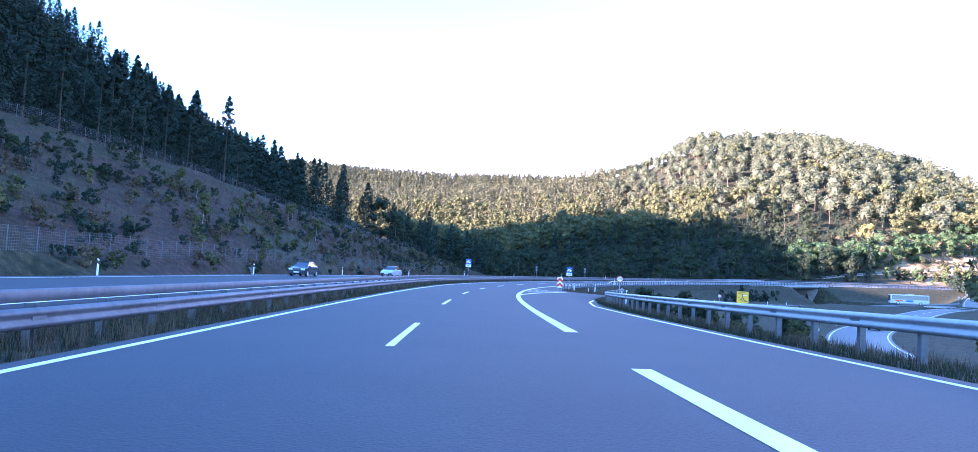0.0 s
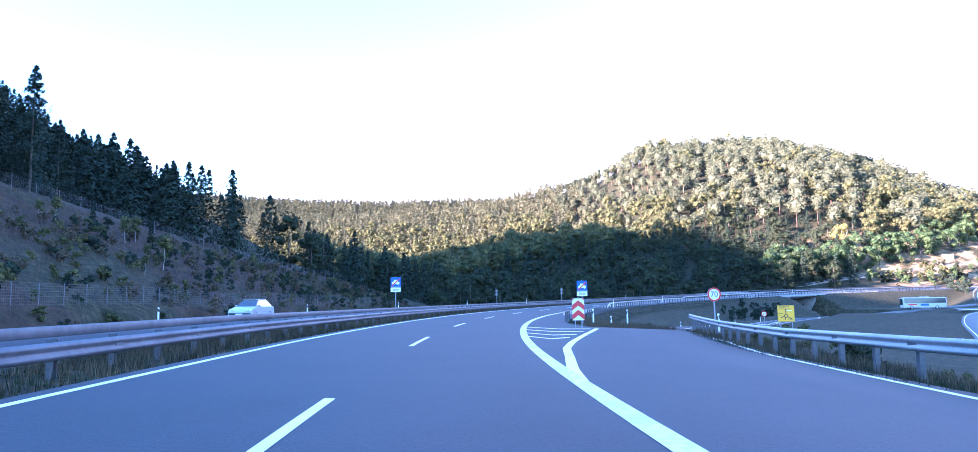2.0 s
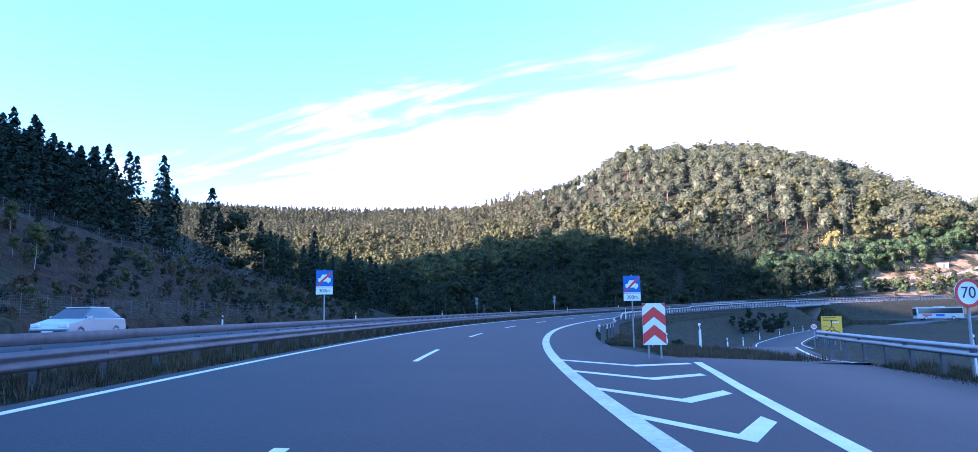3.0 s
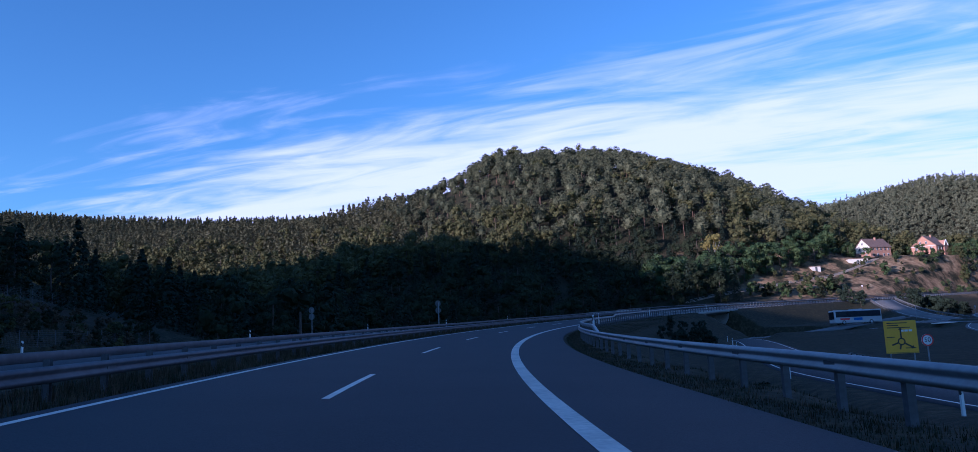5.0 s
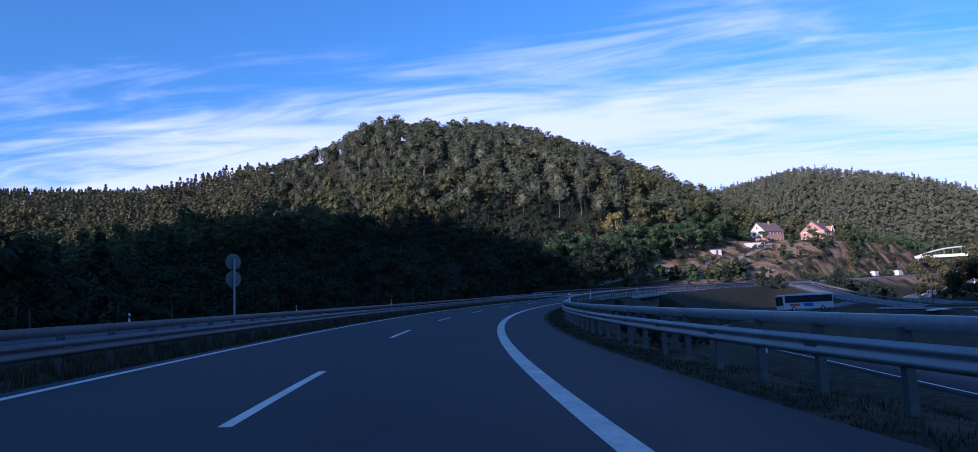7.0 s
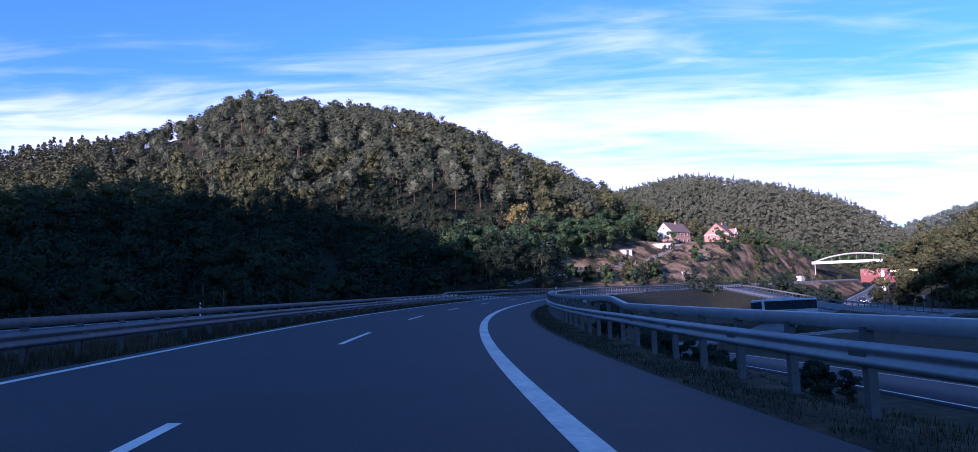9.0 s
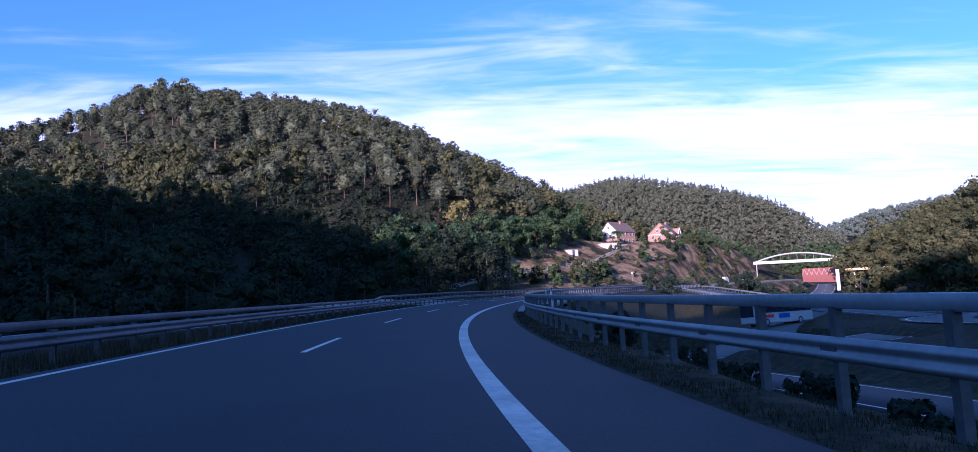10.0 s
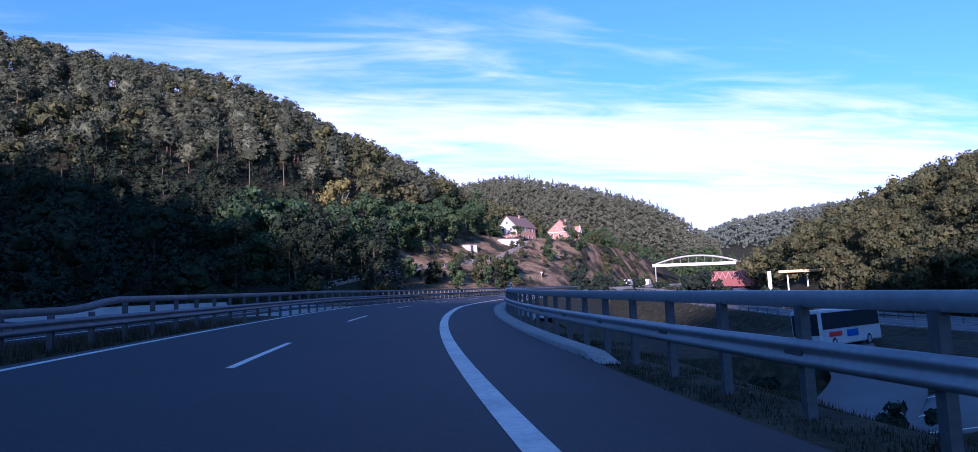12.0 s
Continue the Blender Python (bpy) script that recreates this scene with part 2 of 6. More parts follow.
def disc(r, y0, y1, sides=32, cx=0.0, cz=0.0):
    """A round plate that faces -y."""
    bm = bmesh.new()
    bmesh.ops.create_cone(bm, cap_ends=True, segments=sides, radius1=r, radius2=r, depth=abs(y1 - y0), matrix=Matrix.Translation((cx, (y0 + y1) / 2, cz)) @ pose(0, 0, 0, 90, 0, 0))
    return bm


def plate(pts, y0, y1):
    """A flat outline in x and z, from y0 to y1 thick."""
    bm = bmesh.new()
    f = bm.faces.new([bm.verts.new((x, y0, z)) for x, z in pts])
    g = bmesh.ops.extrude_face_region(bm, geom=[f])["geom"]
    bmesh.ops.translate(bm, vec=(0, y1 - y0, 0), verts=[v for v in g if isinstance(v, bmesh.types.BMVert)])
    return bm


def letters(text, size, mat, parent, x, y, z, name="lettering"):
    """Raised letters that face -y, centred on x and z."""
    cu = bpy.data.curves.new(name, "FONT")
    cu.body, cu.size, cu.extrude = text, size, 0.003
    cu.align_x, cu.align_y = "CENTER", "CENTER"
    cu.materials.append(mat)
    ob = new(name, cu)
    ob.parent = parent
    ob.matrix_basis = pose(x, y, z, 90, 0, 0)
    return ob


# ---- the line of the main road: the dashed centre line, bending to the right ----
STEP = 2.0
BEND_AT = np.array([-108, -36, 0, 36, 72, 108, 144, 180, 216, 252, 288, 324, 345, 450, 480, 560, 720])
BEND = np.array([-1.0, -1.0, 0.62, 2.28, 3.6, 4.31, 3.41, 3.71, 3.92, 3.34, 4.7, 3.6, 1.4, 0.4, 1.0, 1.3, 0.5]) / 1000
S = np.arange(-100, 701, STEP)
_k = np.interp(S, BEND_AT, BEND)
PSI = np.concatenate([[0], np.cumsum((_k[1:] + _k[:-1]) / 2 * STEP)])
PSI -= np.interp(0, S, PSI)
_mid = (PSI[1:] + PSI[:-1]) / 2
CX = np.concatenate([[0], np.cumsum(np.sin(_mid) * STEP)])
CY = np.concatenate([[0], np.cumsum(np.cos(_mid) * STEP)])
CX -= np.interp(0, S, CX)
CY -= np.interp(0, S, CY)


def rise(s):
    s = np.asarray(s, float)
    low = -0.863 * s / 100 + 0.5745 * (s / 100) ** 2
    return np.where(s < -20, 0.1956 + (s + 20) * -0.0109, np.where(s < 290, low, 2.329 + (s - 290) * 0.0155))


def bank(s):
    return np.interp(s, [-10, 55], [0.02, -0.04])


def road_at(s, off, up=0.0):
    """World points at s metres along the centre line, off to its right, up over the road's plane."""
    s, off = np.broadcast_arrays(np.asarray(s, float), np.asarray(off, float))
    p = np.interp(s, S, PSI)
    return np.stack([np.interp(s, S, CX) + off * np.cos(p), np.interp(s, S, CY) - off * np.sin(p), rise(s) + bank(s) * np.clip(off, -6, 13) + up], -1)


def road_pose(s, off, up=0.0, turn=0.0):
    """A pose at the road whose y axis points along it."""
    x, y, z = road_at(s, off, up)
    return pose(float(x), float(y), float(z), 0, 0, -math.degrees(float(np.interp(s, S, PSI))) + turn)


def sweep(name, path, profile, mat, closed=True, smooth=False):
    """A profile of (across, up) pairs drawn along a path of points; across is to the right of the way."""
    path = np.asarray(path, float)
    d = np.gradient(path[:, :2], axis=0)
    d /= np.linalg.norm(d, axis=1)[:, None]
    right = np.stack([d[:, 1], -d[:, 0]], -1)
    prof = np.asarray(profile, float)
    n, k = len(path), len(prof)
    v = np.zeros((n, k, 3))
    v[..., :2] = path[:, None, :2] + right[:, None, :] * prof[None, :, :1]
    v[..., 2] = path[:, None, 2] + prof[None, :, 1]
    i, j = np.meshgrid(np.arange(n - 1), np.arange(k if closed else k - 1), indexing="ij")
    a, b = i * k + j, i * k + (j + 1) % k
    f = np.stack([a, b, b + k, a + k], -1).reshape(-1, 4)
    return mesh_of(name, v.reshape(-1, 3), f, mat, smooth)


def ribbon(name, left, right, mat, skirt=0.0):
    """A strip between two lines of points."""
    left, right = np.asarray(left), np.asarray(right)
    cols = [left, right]
    if skirt:
        dn = np.array([0, 0, -skirt])
        cols = [left + dn, left, right, right + dn]
    v = np.stack(cols, 1)
    n, k = v.shape[:2]
    i, j = np.meshgrid(np.arange(n - 1), np.arange(k - 1), indexing="ij")
    a = i * k + j
    return mesh_of(name, v.reshape(-1, 3), np.stack([a, a + 1, a + 1 + k, a + k], -1).reshape(-1, 4), mat)


def carpet(name, lines, mat):
    """A sheet drawn over several lines of points, from left to right."""
    v = np.stack(lines, 1)
    n, k = v.shape[:2]
    i, j = np.meshgrid(np.arange(n - 1), np.arange(k - 1), indexing="ij")
    a = i * k + j
    return mesh_of(name, v.reshape(-1, 3), np.stack([a, a + 1, a + 1 + k, a + k], -1).reshape(-1, 4), mat)


def smooth_line(pts, step=2.0):
    """A smooth line through points (Catmull-Rom), resampled."""
    p = np.asarray(pts, float)
    q = np.vstack([2 * p[0] - p[1], p, 2 * p[-1] - p[-2]])
    out = []
    for i in range(1, len(q) - 2):
        for t in np.linspace(0, 1, max(2, int(np.linalg.norm(q[i + 1] - q[i]) / step)), endpoint=False):
            a, b, c, d = q[i - 1], q[i], q[i + 1], q[i + 2]
            out.append(0.5 * (2 * b + (c - a) * t + (2 * a - 5 * b + 4 * c - d) * t * t + (3 * b - 3 * c + d - a) * t ** 3))
    return np.array(out + [p[-1]])


def beside(line, off):
    """A line at a distance to the right of another."""
    d = np.gradient(line[:, :2], axis=0)
    d /= np.linalg.norm(d, axis=1)[:, None]
    out = line.copy()
    out[:, 0] += d[:, 1] * off
    out[:, 1] -= d[:, 0] * off
    return out


# ---- the other ways ----
VALLEY = -5.1
EXIT_LINE = smooth_line([road_at(20, 5.9), road_at(45, 6.8), road_at(62, 9.2), road_at(76, 10.7, -0.02), road_at(82, 11.9, -0.2), (27, 96, -1.5), (39.4, 113.5, -2.8), (53.5, 138.3, -3.5), (72, 164, -3.7), (90, 188, -4.0), (106, 210, -4.4), (114, 224, -4.6)])
LOWER_ROAD = smooth_line([(20, -60, -5.8), (27, 0, -5.4), (36, 40, -5.1), (41, 55, -5.0), (50, 75, -5.0), (62, 95, -4.8), (80, 118, -4.4), (105, 150, -3.9), (128, 176, -3.2), (144, 188, -2.6)])
VALLEY_ROAD = smooth_line([(134, 286, -5.0), (126, 264, -5.0), (120, 246, -4.9), (118, 231, -4.7), (124, 220, -4.4), (136, 212, -3.8), (148, 206, -3.0)])
SIDE_ROAD = smooth_line([(164, 212, -2.45), (180, 234, -1.0), (199, 257, 1.4), (214, 273, 3.0), (222, 281, 3.5)])
EAST_ROAD = smooth_line([(173, 206, -2.5), (203, 231, -2.2), (240, 254, -1.8), (275, 268, -0.8), (320, 282, 1.5), (372, 300, 4.0)])
LINK_ROAD = smooth_line([(122, 222, -4.5), (137, 222.5, -3.7), (152, 227, -2.9), (164, 229, -2.2), (176, 229.5, -1.35)])
RING, RING_Z = (158.0, 196.0), -2.5   # the round junction's centre and height
LANE = smooth_line([(160, 308, 5.6), (181, 320, 7.9), (204, 331, 9.9), (223, 334.5, 11.8), (245, 338, 14.0), (262, 342, 15.8), (290, 351, 21.3), (310, 360, 25.3)])
WAYS = [(LANE, 1.9), (LINK_ROAD, 3.4), (LOWER_ROAD, 4.6), (VALLEY_ROAD, 4.6), (EAST_ROAD, 4.4), (SIDE_ROAD, 3.9), (EXIT_LINE, 4.2)]
FENCE_TOP = smooth_line([(-66, -40, 0), (-63, 40, 0), (-60, 75, 0), (-54, 103.5, 0), (-50.7, 121.7, 0), (-44.5, 143.5, 0), (-38.5, 160.5, 0), (-29.5, 178, 0), (-21, 205, 0), (-16, 247, 0)], 4.0)
TOE = np.array([(-30, -200), (-27, 0), (-25, 70), (-19, 120), (-8, 170), (6, 215), (20, 262), (40, 330)], float)
TOE_RISE = np.array([0.5, 0.5, 0.53, 0.52, 0.40, 0.28, 0.16, 0.10])


# ---- the ground ----
def fbm(x, y, size, seed=0.0, octaves=3):
    """Cheap smooth noise between about -1 and 1, by sums of tilted waves."""
    r = np.random.RandomState(int(seed * 7 + 11))
    out, amp, tot = np.zeros_like(x), 1.0, 0.0
    for o in range(octaves):
        for _ in range(5):
            a, ph, f = r.uniform(0, 6.283), r.uniform(0, 6.283), r.uniform(0.7, 1.4) / size * 2 ** o * 6.283
            out = out + amp / 3.2 * np.sin((x * np.cos(a) + y * np.sin(a)) * f + ph)
        tot += amp
        amp *= 0.5
    return out / tot


def nearest(line, x, y, cols):
    """Distance to a line of points and the values of its columns there, for flat arrays x, y."""
    d2 = np.full(x.shape, 1e18)
    vals = np.zeros((len(cols), *x.shape))
    side = np.zeros(x.shape)
    for i in range(len(line) - 1):
        a, b = line[i, :2], line[i + 1, :2]
        ab = b - a
        t = np.clip(((x - a[0]) * ab[0] + (y - a[1]) * ab[1]) / (ab @ ab), 0, 1)
        dx, dy = x - a[0] - t * ab[0], y - a[1] - t * ab[1]
        q = dx * dx + dy * dy
        m = q < d2
        d2 = np.where(m, q, d2)
        side = np.where(m, np.sign(dx * ab[1] - dy * ab[0]), side)
        for n, cc in enumerate(cols):
            vals[n] = np.where(m, cc[i] + t * (cc[i + 1] - cc[i]), vals[n])
    return np.sqrt(d2), side, vals


RIDGE_MAIN = np.array([(-500, 980), (-250, 800), (-60, 690), (60, 610), (130, 575), (185, 560), (250, 555), (320, 562), (390, 590), (470, 640), (560, 720)], float)
RIDGE_MAIN_TOP = np.array([102, 90, 73, 72, 88, 111, 120, 108, 84, 58, 34], float)
# crest mostly out of view, its heights set to cast the valley's shadow
RIDGE_LEFT = np.array([(-420, -300), (-350, -120), (-300, 20), (-285, 123), (-265, 185), (-245, 235), (-222, 307), (-215, 353), (-200, 397), (-205, 430)], float)
RIDGE_LEFT_TOP = np.array([165, 150, 116, 82, 96, 103, 117, 106, 80, 60], float)
RIDGE_REAR = np.array([(-700, 1000), (-264, 1000), (-157, 1000), (-30, 1000), (60, 1000), (160, 1010), (300, 1020)], float)
RIDGE_REAR_TOP = np.array([158, 144, 137, 135, 138, 142, 120], float)
RIDGE_BACK = np.array([(690, 720), (800, 690), (790, 600), (760, 520), (740, 470), (735, 430)], float)
RIDGE_BACK_TOP = np.array([120, 150, 124, 98, 66, 28], float)
RIDGE_RIGHT = np.array([(200, 95), (262, 160), (330, 190), (450, 215), (600, 240), (800, 290)], float)
RIDGE_RIGHT_TOP = np.array([16, 22, 30, 40, 42, 30], float)
RIDGE_FAR = np.array([(900, 1700), (1300, 1500), (1600, 1250), (1800, 900), (1800, 650), (1950, 480), (2200, 350)], float)
RIDGE_FAR_TOP = np.array([112, 116, 108, 106, 166, 200, 205], float)


def ridge(x, y, line, tops, slope, round_=25.0):
    d, _, v = nearest(line, x, y, [tops])
    d = np.sqrt(d * d + round_ * round_) - round_
    return v[0] - slope * d


def valley(x, y):
    """The valley floor, climbing from the lower road to the round junction."""
    return -5.1 + 2.6 * np.clip((x + y - 130) / 265, 0, 1)


def natural(x, y):
    h = valley(x, y) - 0.15 + 0.25 * fbm(x, y, 40, 1)
    # valley bottom climbs gently away
    h = h + 0.012 * np.clip(np.hypot(x - 180, y - 200) - 150, 0, None)
    # the terrace foot of the main hill, with the houses on it
    dm = ridge(x, y, RIDGE_MAIN, RIDGE_MAIN_TOP, 0.54)
    foot = np.clip((y - (300 + 0.13 * (x - 200))) * np.clip(0.33 + 0.0033 * (x - 227), 0.28, 0.74), 0, 25)
    foot = np.where(x > 420, foot * np.clip((560 - x) / 140, 0, 1), foot) * np.clip((x + 60) / 120, 0.25, 1)
    lift = np.clip((x - 40) / 100, 0, 1) * np.clip((y - (283 + 0.13 * (x - 200))) / 15, 0, 1)
    h = np.maximum(h, np.where(y > 283 + 0.13 * (x - 200), foot + VALLEY + 6.5 * lift, -99))
    h = np.maximum(h, dm + 2.5 * fbm(x, y, 60, 2))
    # the cut bank and hill beyond the other carriageway
    d, side, v = nearest(TOE, x, y, [TOE_RISE])
    up = np.where(side < 0, np.minimum(d * v[0], 34 * v[0] + 0.28 * (d - 34)), 0)
    hl = ridge(x, y, RIDGE_LEFT, RIDGE_LEFT_TOP, 0.55, 40)
    bankl = np.where(side < 0, np.minimum(up, np.maximum(hl, 24) + 0 * up), -99)
    h = np.maximum(h, bankl + 0.5 * fbm(x, y, 14, 3) * np.clip(d / 6, 0, 1))
    h = np.maximum(h, np.where(side < 0, np.minimum(hl, up + 0.48 * np.clip(d - 100, 0, None)), np.minimum(hl, -5)))
    h = np.maximum(h, ridge(x, y, RIDGE_REAR, RIDGE_REAR_TOP, 0.4, 30))
    h = np.maximum(h, ridge(x, y, RIDGE_BACK, RIDGE_BACK_TOP, 0.5, 60))
    h = np.maximum(h, ridge(x, y, RIDGE_RIGHT, RIDGE_RIGHT_TOP, 0.55, 40))
    h = np.maximum(h, ridge(x, y, RIDGE_FAR, RIDGE_FAR_TOP, 0.28, 120))
    return h


MAIN = np.stack([CX, CY, rise(S)], -1)
BRIDGE = (279.0, 297.0)      # the main road crosses the valley road between these


def ground_height(x, y):
    """Height of the ground at flat arrays x, y: hills, cut and filled for the roads."""
    h = natural(x, y)
    for line, half in WAYS:
        d, _, v = nearest(line, x, y, [line[:, 2]])
        w = np.clip(d - half - 0.8, 0, None) / 1.8
        h = np.clip(h, v[0] - 0.1 - w, v[0] - 0.1 + w)
    d = np.hypot(x - RING[0], y - RING[1])
    w = np.clip(d - 20, 0, None) / 3
    h = np.clip(h, RING_Z - 0.12 - w, RING_Z - 0.12 + w)
    d, side, v = nearest(MAIN, x, y, [S, MAIN[:, 2]])
    s, z = v
    off = d * side
    plane = z + bank(s) * np.clip(off, -6, 13)
    right_edge = np.interp(s, [-20, 30, 60, 78, 86, 92, 110, 150, 700], [10.6, 10.8, 13.2, 15.4, 11.0, 9.3, 9.4, 8.9, 8.9])
    left_edge = np.interp(s, [-100, 150, 260, 330, 700], [24, 24, 20, 11, 11])
    over = np.where(off > 0, off - right_edge, -off - left_edge).clip(0, None) / np.where((off < 0) & (s > 300), 0.6, 1.7)
    hm = np.clip(h, plane - 0.07 - over, plane - 0.07 + over)
    # open under the bridge
    gap = (s > BRIDGE[0]) & (s < BRIDGE[1])
    return np.where(gap & (off > -40) & (off < 40), np.minimum(h, -5.05), hm)


def spaced(lo, hi, fine_lo, fine_hi, fine, grow=1.22):
    mid = list(np.arange(fine_lo, fine_hi, fine))
    a, st = fine_lo, fine
    left = []
    while a > lo:
        st = min(st * grow, 160)
        a -= st
        left.append(a)
    b, st = mid[-1], fine
    right = []
    while b < hi:
        st = min(st * grow, 160)
        b += st
        right.append(b)
    return np.array(left[::-1] + mid + right)


gx = spaced(-4200, 4200, -80, 300, 2.0, 1.1)
gy = spaced(-3800, 4200, -50, 370, 2.0, 1.1)
GX, GY = np.meshgrid(gx, gy)
GH = ground_height(GX.ravel(), GY.ravel())
_n = len(gx)
_i, _j = np.meshgrid(np.arange(len(gy) - 1), np.arange(_n - 1), indexing="ij")
_a = (_i * _n + _j).ravel()
_faces = np.stack([_a, _a + 1, _a + 1 + _n, _a + _n], -1)


def ground_at(x, y):
    """Height of the ground mesh at points, by its own grid."""
    x, y = np.atleast_1d(np.asarray(x, float)), np.atleast_1d(np.asarray(y, float))
    H = GH.reshape(GX.shape)
    j = np.clip(np.searchsorted(gx, x) - 1, 0, len(gx) - 2)
    i = np.clip(np.searchsorted(gy, y) - 1, 0, len(gy) - 2)
    u, v = (x - gx[j]) / (gx[j + 1] - gx[j]), (y - gy[i]) / (gy[i + 1] - gy[i])
    return (H[i, j] * (1 - u) + H[i, j + 1] * u) * (1 - v) + (H[i + 1, j] * (1 - u) + H[i + 1, j + 1] * u) * v


def ground_material():
    """Dry grass, bare red earth in patches and dark forest floor, by noise and by place on the slopes; the earth's
    tones hold light and shade.
    """
    m = bpy.data.materials.new("ground_soil")
    m.use_nodes = True
    n, l = m.node_tree.nodes, m.node_tree.links
    b = n["Principled BSDF"]
    b.inputs["Roughness"].default_value = 0.95
    b.inputs["Specular IOR Level"].default_value = 0.15
    co = n.new("ShaderNodeTexCoord")

    def noise_at(scale, detail=6.0, rough=0.6):
        t = n.new("ShaderNodeTexNoise")
        t.inputs["Scale"].default_value, t.inputs["Detail"].default_value, t.inputs["Roughness"].default_value = scale, detail, rough
        l.new(co.outputs["Object"], t.inputs["Vector"])
        return t.outputs["Fac"]

    def ramp(fac, stops):
        r = n.new("ShaderNodeValToRGB")
        while len(r.color_ramp.elements) < len(stops):
            r.color_ramp.elements.new(0.5)
        for e, (p, c) in zip(r.color_ramp.elements, stops):
            e.position, e.color = p, (*c, 1)
        l.new(fac, r.inputs[0])
        return r.outputs[0]

    grass = ramp(noise_at(1.3, 8), [(0.3, (0.014, 0.016, 0.009)), (0.5, (0.032, 0.031, 0.016)), (0.7, (0.075, 0.060, 0.032))])
    # earth of the shaded bank, its shade put into darker tones
    earth = ramp(noise_at(0.9, 8), [(0.3, (0.016, 0.012, 0.009)), (0.5, (0.040, 0.024, 0.017)), (0.72, (0.085, 0.046, 0.031))])
    fac = ramp(noise_at(0.045, 6, 0.65), [(0.44, (0, 0, 0)), (0.56, (1, 1, 1))])
    at = n.new("ShaderNodeAttribute"); at.attribute_name = "earth"
    mul = n.new("ShaderNodeMath"); mul.operation = "MULTIPLY"
    l.new(fac, mul.inputs[0]); l.new(at.outputs["Fac"], mul.inputs[1])
    mx = n.new("ShaderNodeMixRGB")
    l.new(mul.outputs[0], mx.inputs["Fac"]); l.new(grass, mx.inputs["Color1"]); l.new(earth, mx.inputs["Color2"])
    # red earth of the sunny slope, its light put into paler tones
    sunlit_earth = ramp(noise_at(0.5, 8), [(0.3, (0.16, 0.105, 0.055)), (0.5, (0.31, 0.195, 0.105)), (0.7, (0.40, 0.30, 0.165))])
    patch = ramp(noise_at(0.09, 7, 0.7), [(0.43, (0.0, 0.0, 0.0)), (0.57, (1, 1, 1))])
    at2 = n.new("ShaderNodeAttribute"); at2.attribute_name = "sunlit_earth"
    mul2 = n.new("ShaderNodeMath"); mul2.operation = "MULTIPLY"
    l.new(patch, mul2.inputs[0]); l.new(at2.outputs["Fac"], mul2.inputs[1])
    mx2 = n.new("ShaderNodeMixRGB")
    l.new(mul2.outputs[0], mx2.inputs["Fac"]); l.new(mx.outputs[0], mx2.inputs["Color1"]); l.new(sunlit_earth, mx2.inputs["Color2"])
    l.new(mx2.outputs[0], b.inputs["Base Color"])
    bp = n.new("ShaderNodeBump")
    bp.inputs["Strength"].default_value, bp.inputs["Distance"].default_value = 0.6, 0.15
    l.new(noise_at(3.0, 6), bp.inputs["Height"])
    l.new(bp.outputs[0], b.inputs["Normal"])
    return m


ground_me = mesh_of("ground", np.stack([GX.ravel(), GY.ravel(), GH], -1), _faces, ground_material(), True)
_e = ground_me.attributes.new("earth", "FLOAT", "POINT")
_x, _y = GX.ravel(), GY.ravel()
_cut = np.clip((-_x - 6 - 0.0 * _y) / 12, 0, 1) * (_y < 215) * (_y > -60) * (_x > -70)
_slope = np.clip((_y - 296 - 0.1 * (_x - 200)) / 8, 0, 1) * np.clip((_x - 195) / 20, 0, 1) * np.clip((450 - _x) / 30, 0, 1) * np.clip((385 - _y) / 15, 0, 1)
_e.data.foreach_set("value", np.clip(_cut, 0, 1).astype(np.float32))
_e2 = ground_me.attributes.new("sunlit_earth", "FLOAT", "POINT")
_e2.data.foreach_set("value", _slope.astype(np.float32))
ground = thing("ground", "valley ground with dry grass, bare red earth and forest floor", "ground", kind="structure", data=ground_me)

# ---- roads ----
sr = np.arange(-100, 700.1, 2.0)
EDGE_R = np.interp(sr, [-100, 28, 38, 56, 63, 70, 76, 77, 84, 92, 107, 135, 160, 190, 248, 252, 335, 345, 700], [8.4, 8.4, 9.3, 11.7, 13.0, 13.4, 13.6, 7.9, 6.7, 6.7, 7.0, 6.7, 6.5, 6.55, 6.6, 6.66, 6.66, 6.4, 6.4])
road = thing("road", "grey asphalt carriageway bending through the valley", "road", kind="structure",
             data=carpet("road", [road_at(sr, o) for o in (-4.15, -2, 0, 2, 4, 5.2)] + [road_at(sr, np.minimum(6.5, EDGE_R)), road_at(sr, np.minimum(8.0, EDGE_R)), road_at(sr, EDGE_R), road_at(sr, EDGE_R, -0.3)], ASPHALT))


def line_on(parent, name, s0, s1, off, width, mat, up=0.006, step=1.0):
    ss = np.linspace(s0, s1, max(2, int(round((s1 - s0) / step)) + 1))
    o = np.asarray(off(ss) if callable(off) else np.full(ss.shape, off))
    return part(name, ribbon(name, road_at(ss, o - width / 2, up), road_at(ss, o + width / 2, up), mat), None, parent)


line_on(road, "edge_line", -100, 690, -3.75, 0.16, PAINT)
for k in range(-5, 36):
    line_on(road, "lane_dash", k * 18.0 - 18, k * 18.0 - 12, 0.0, 0.15, PAINT, step=2)
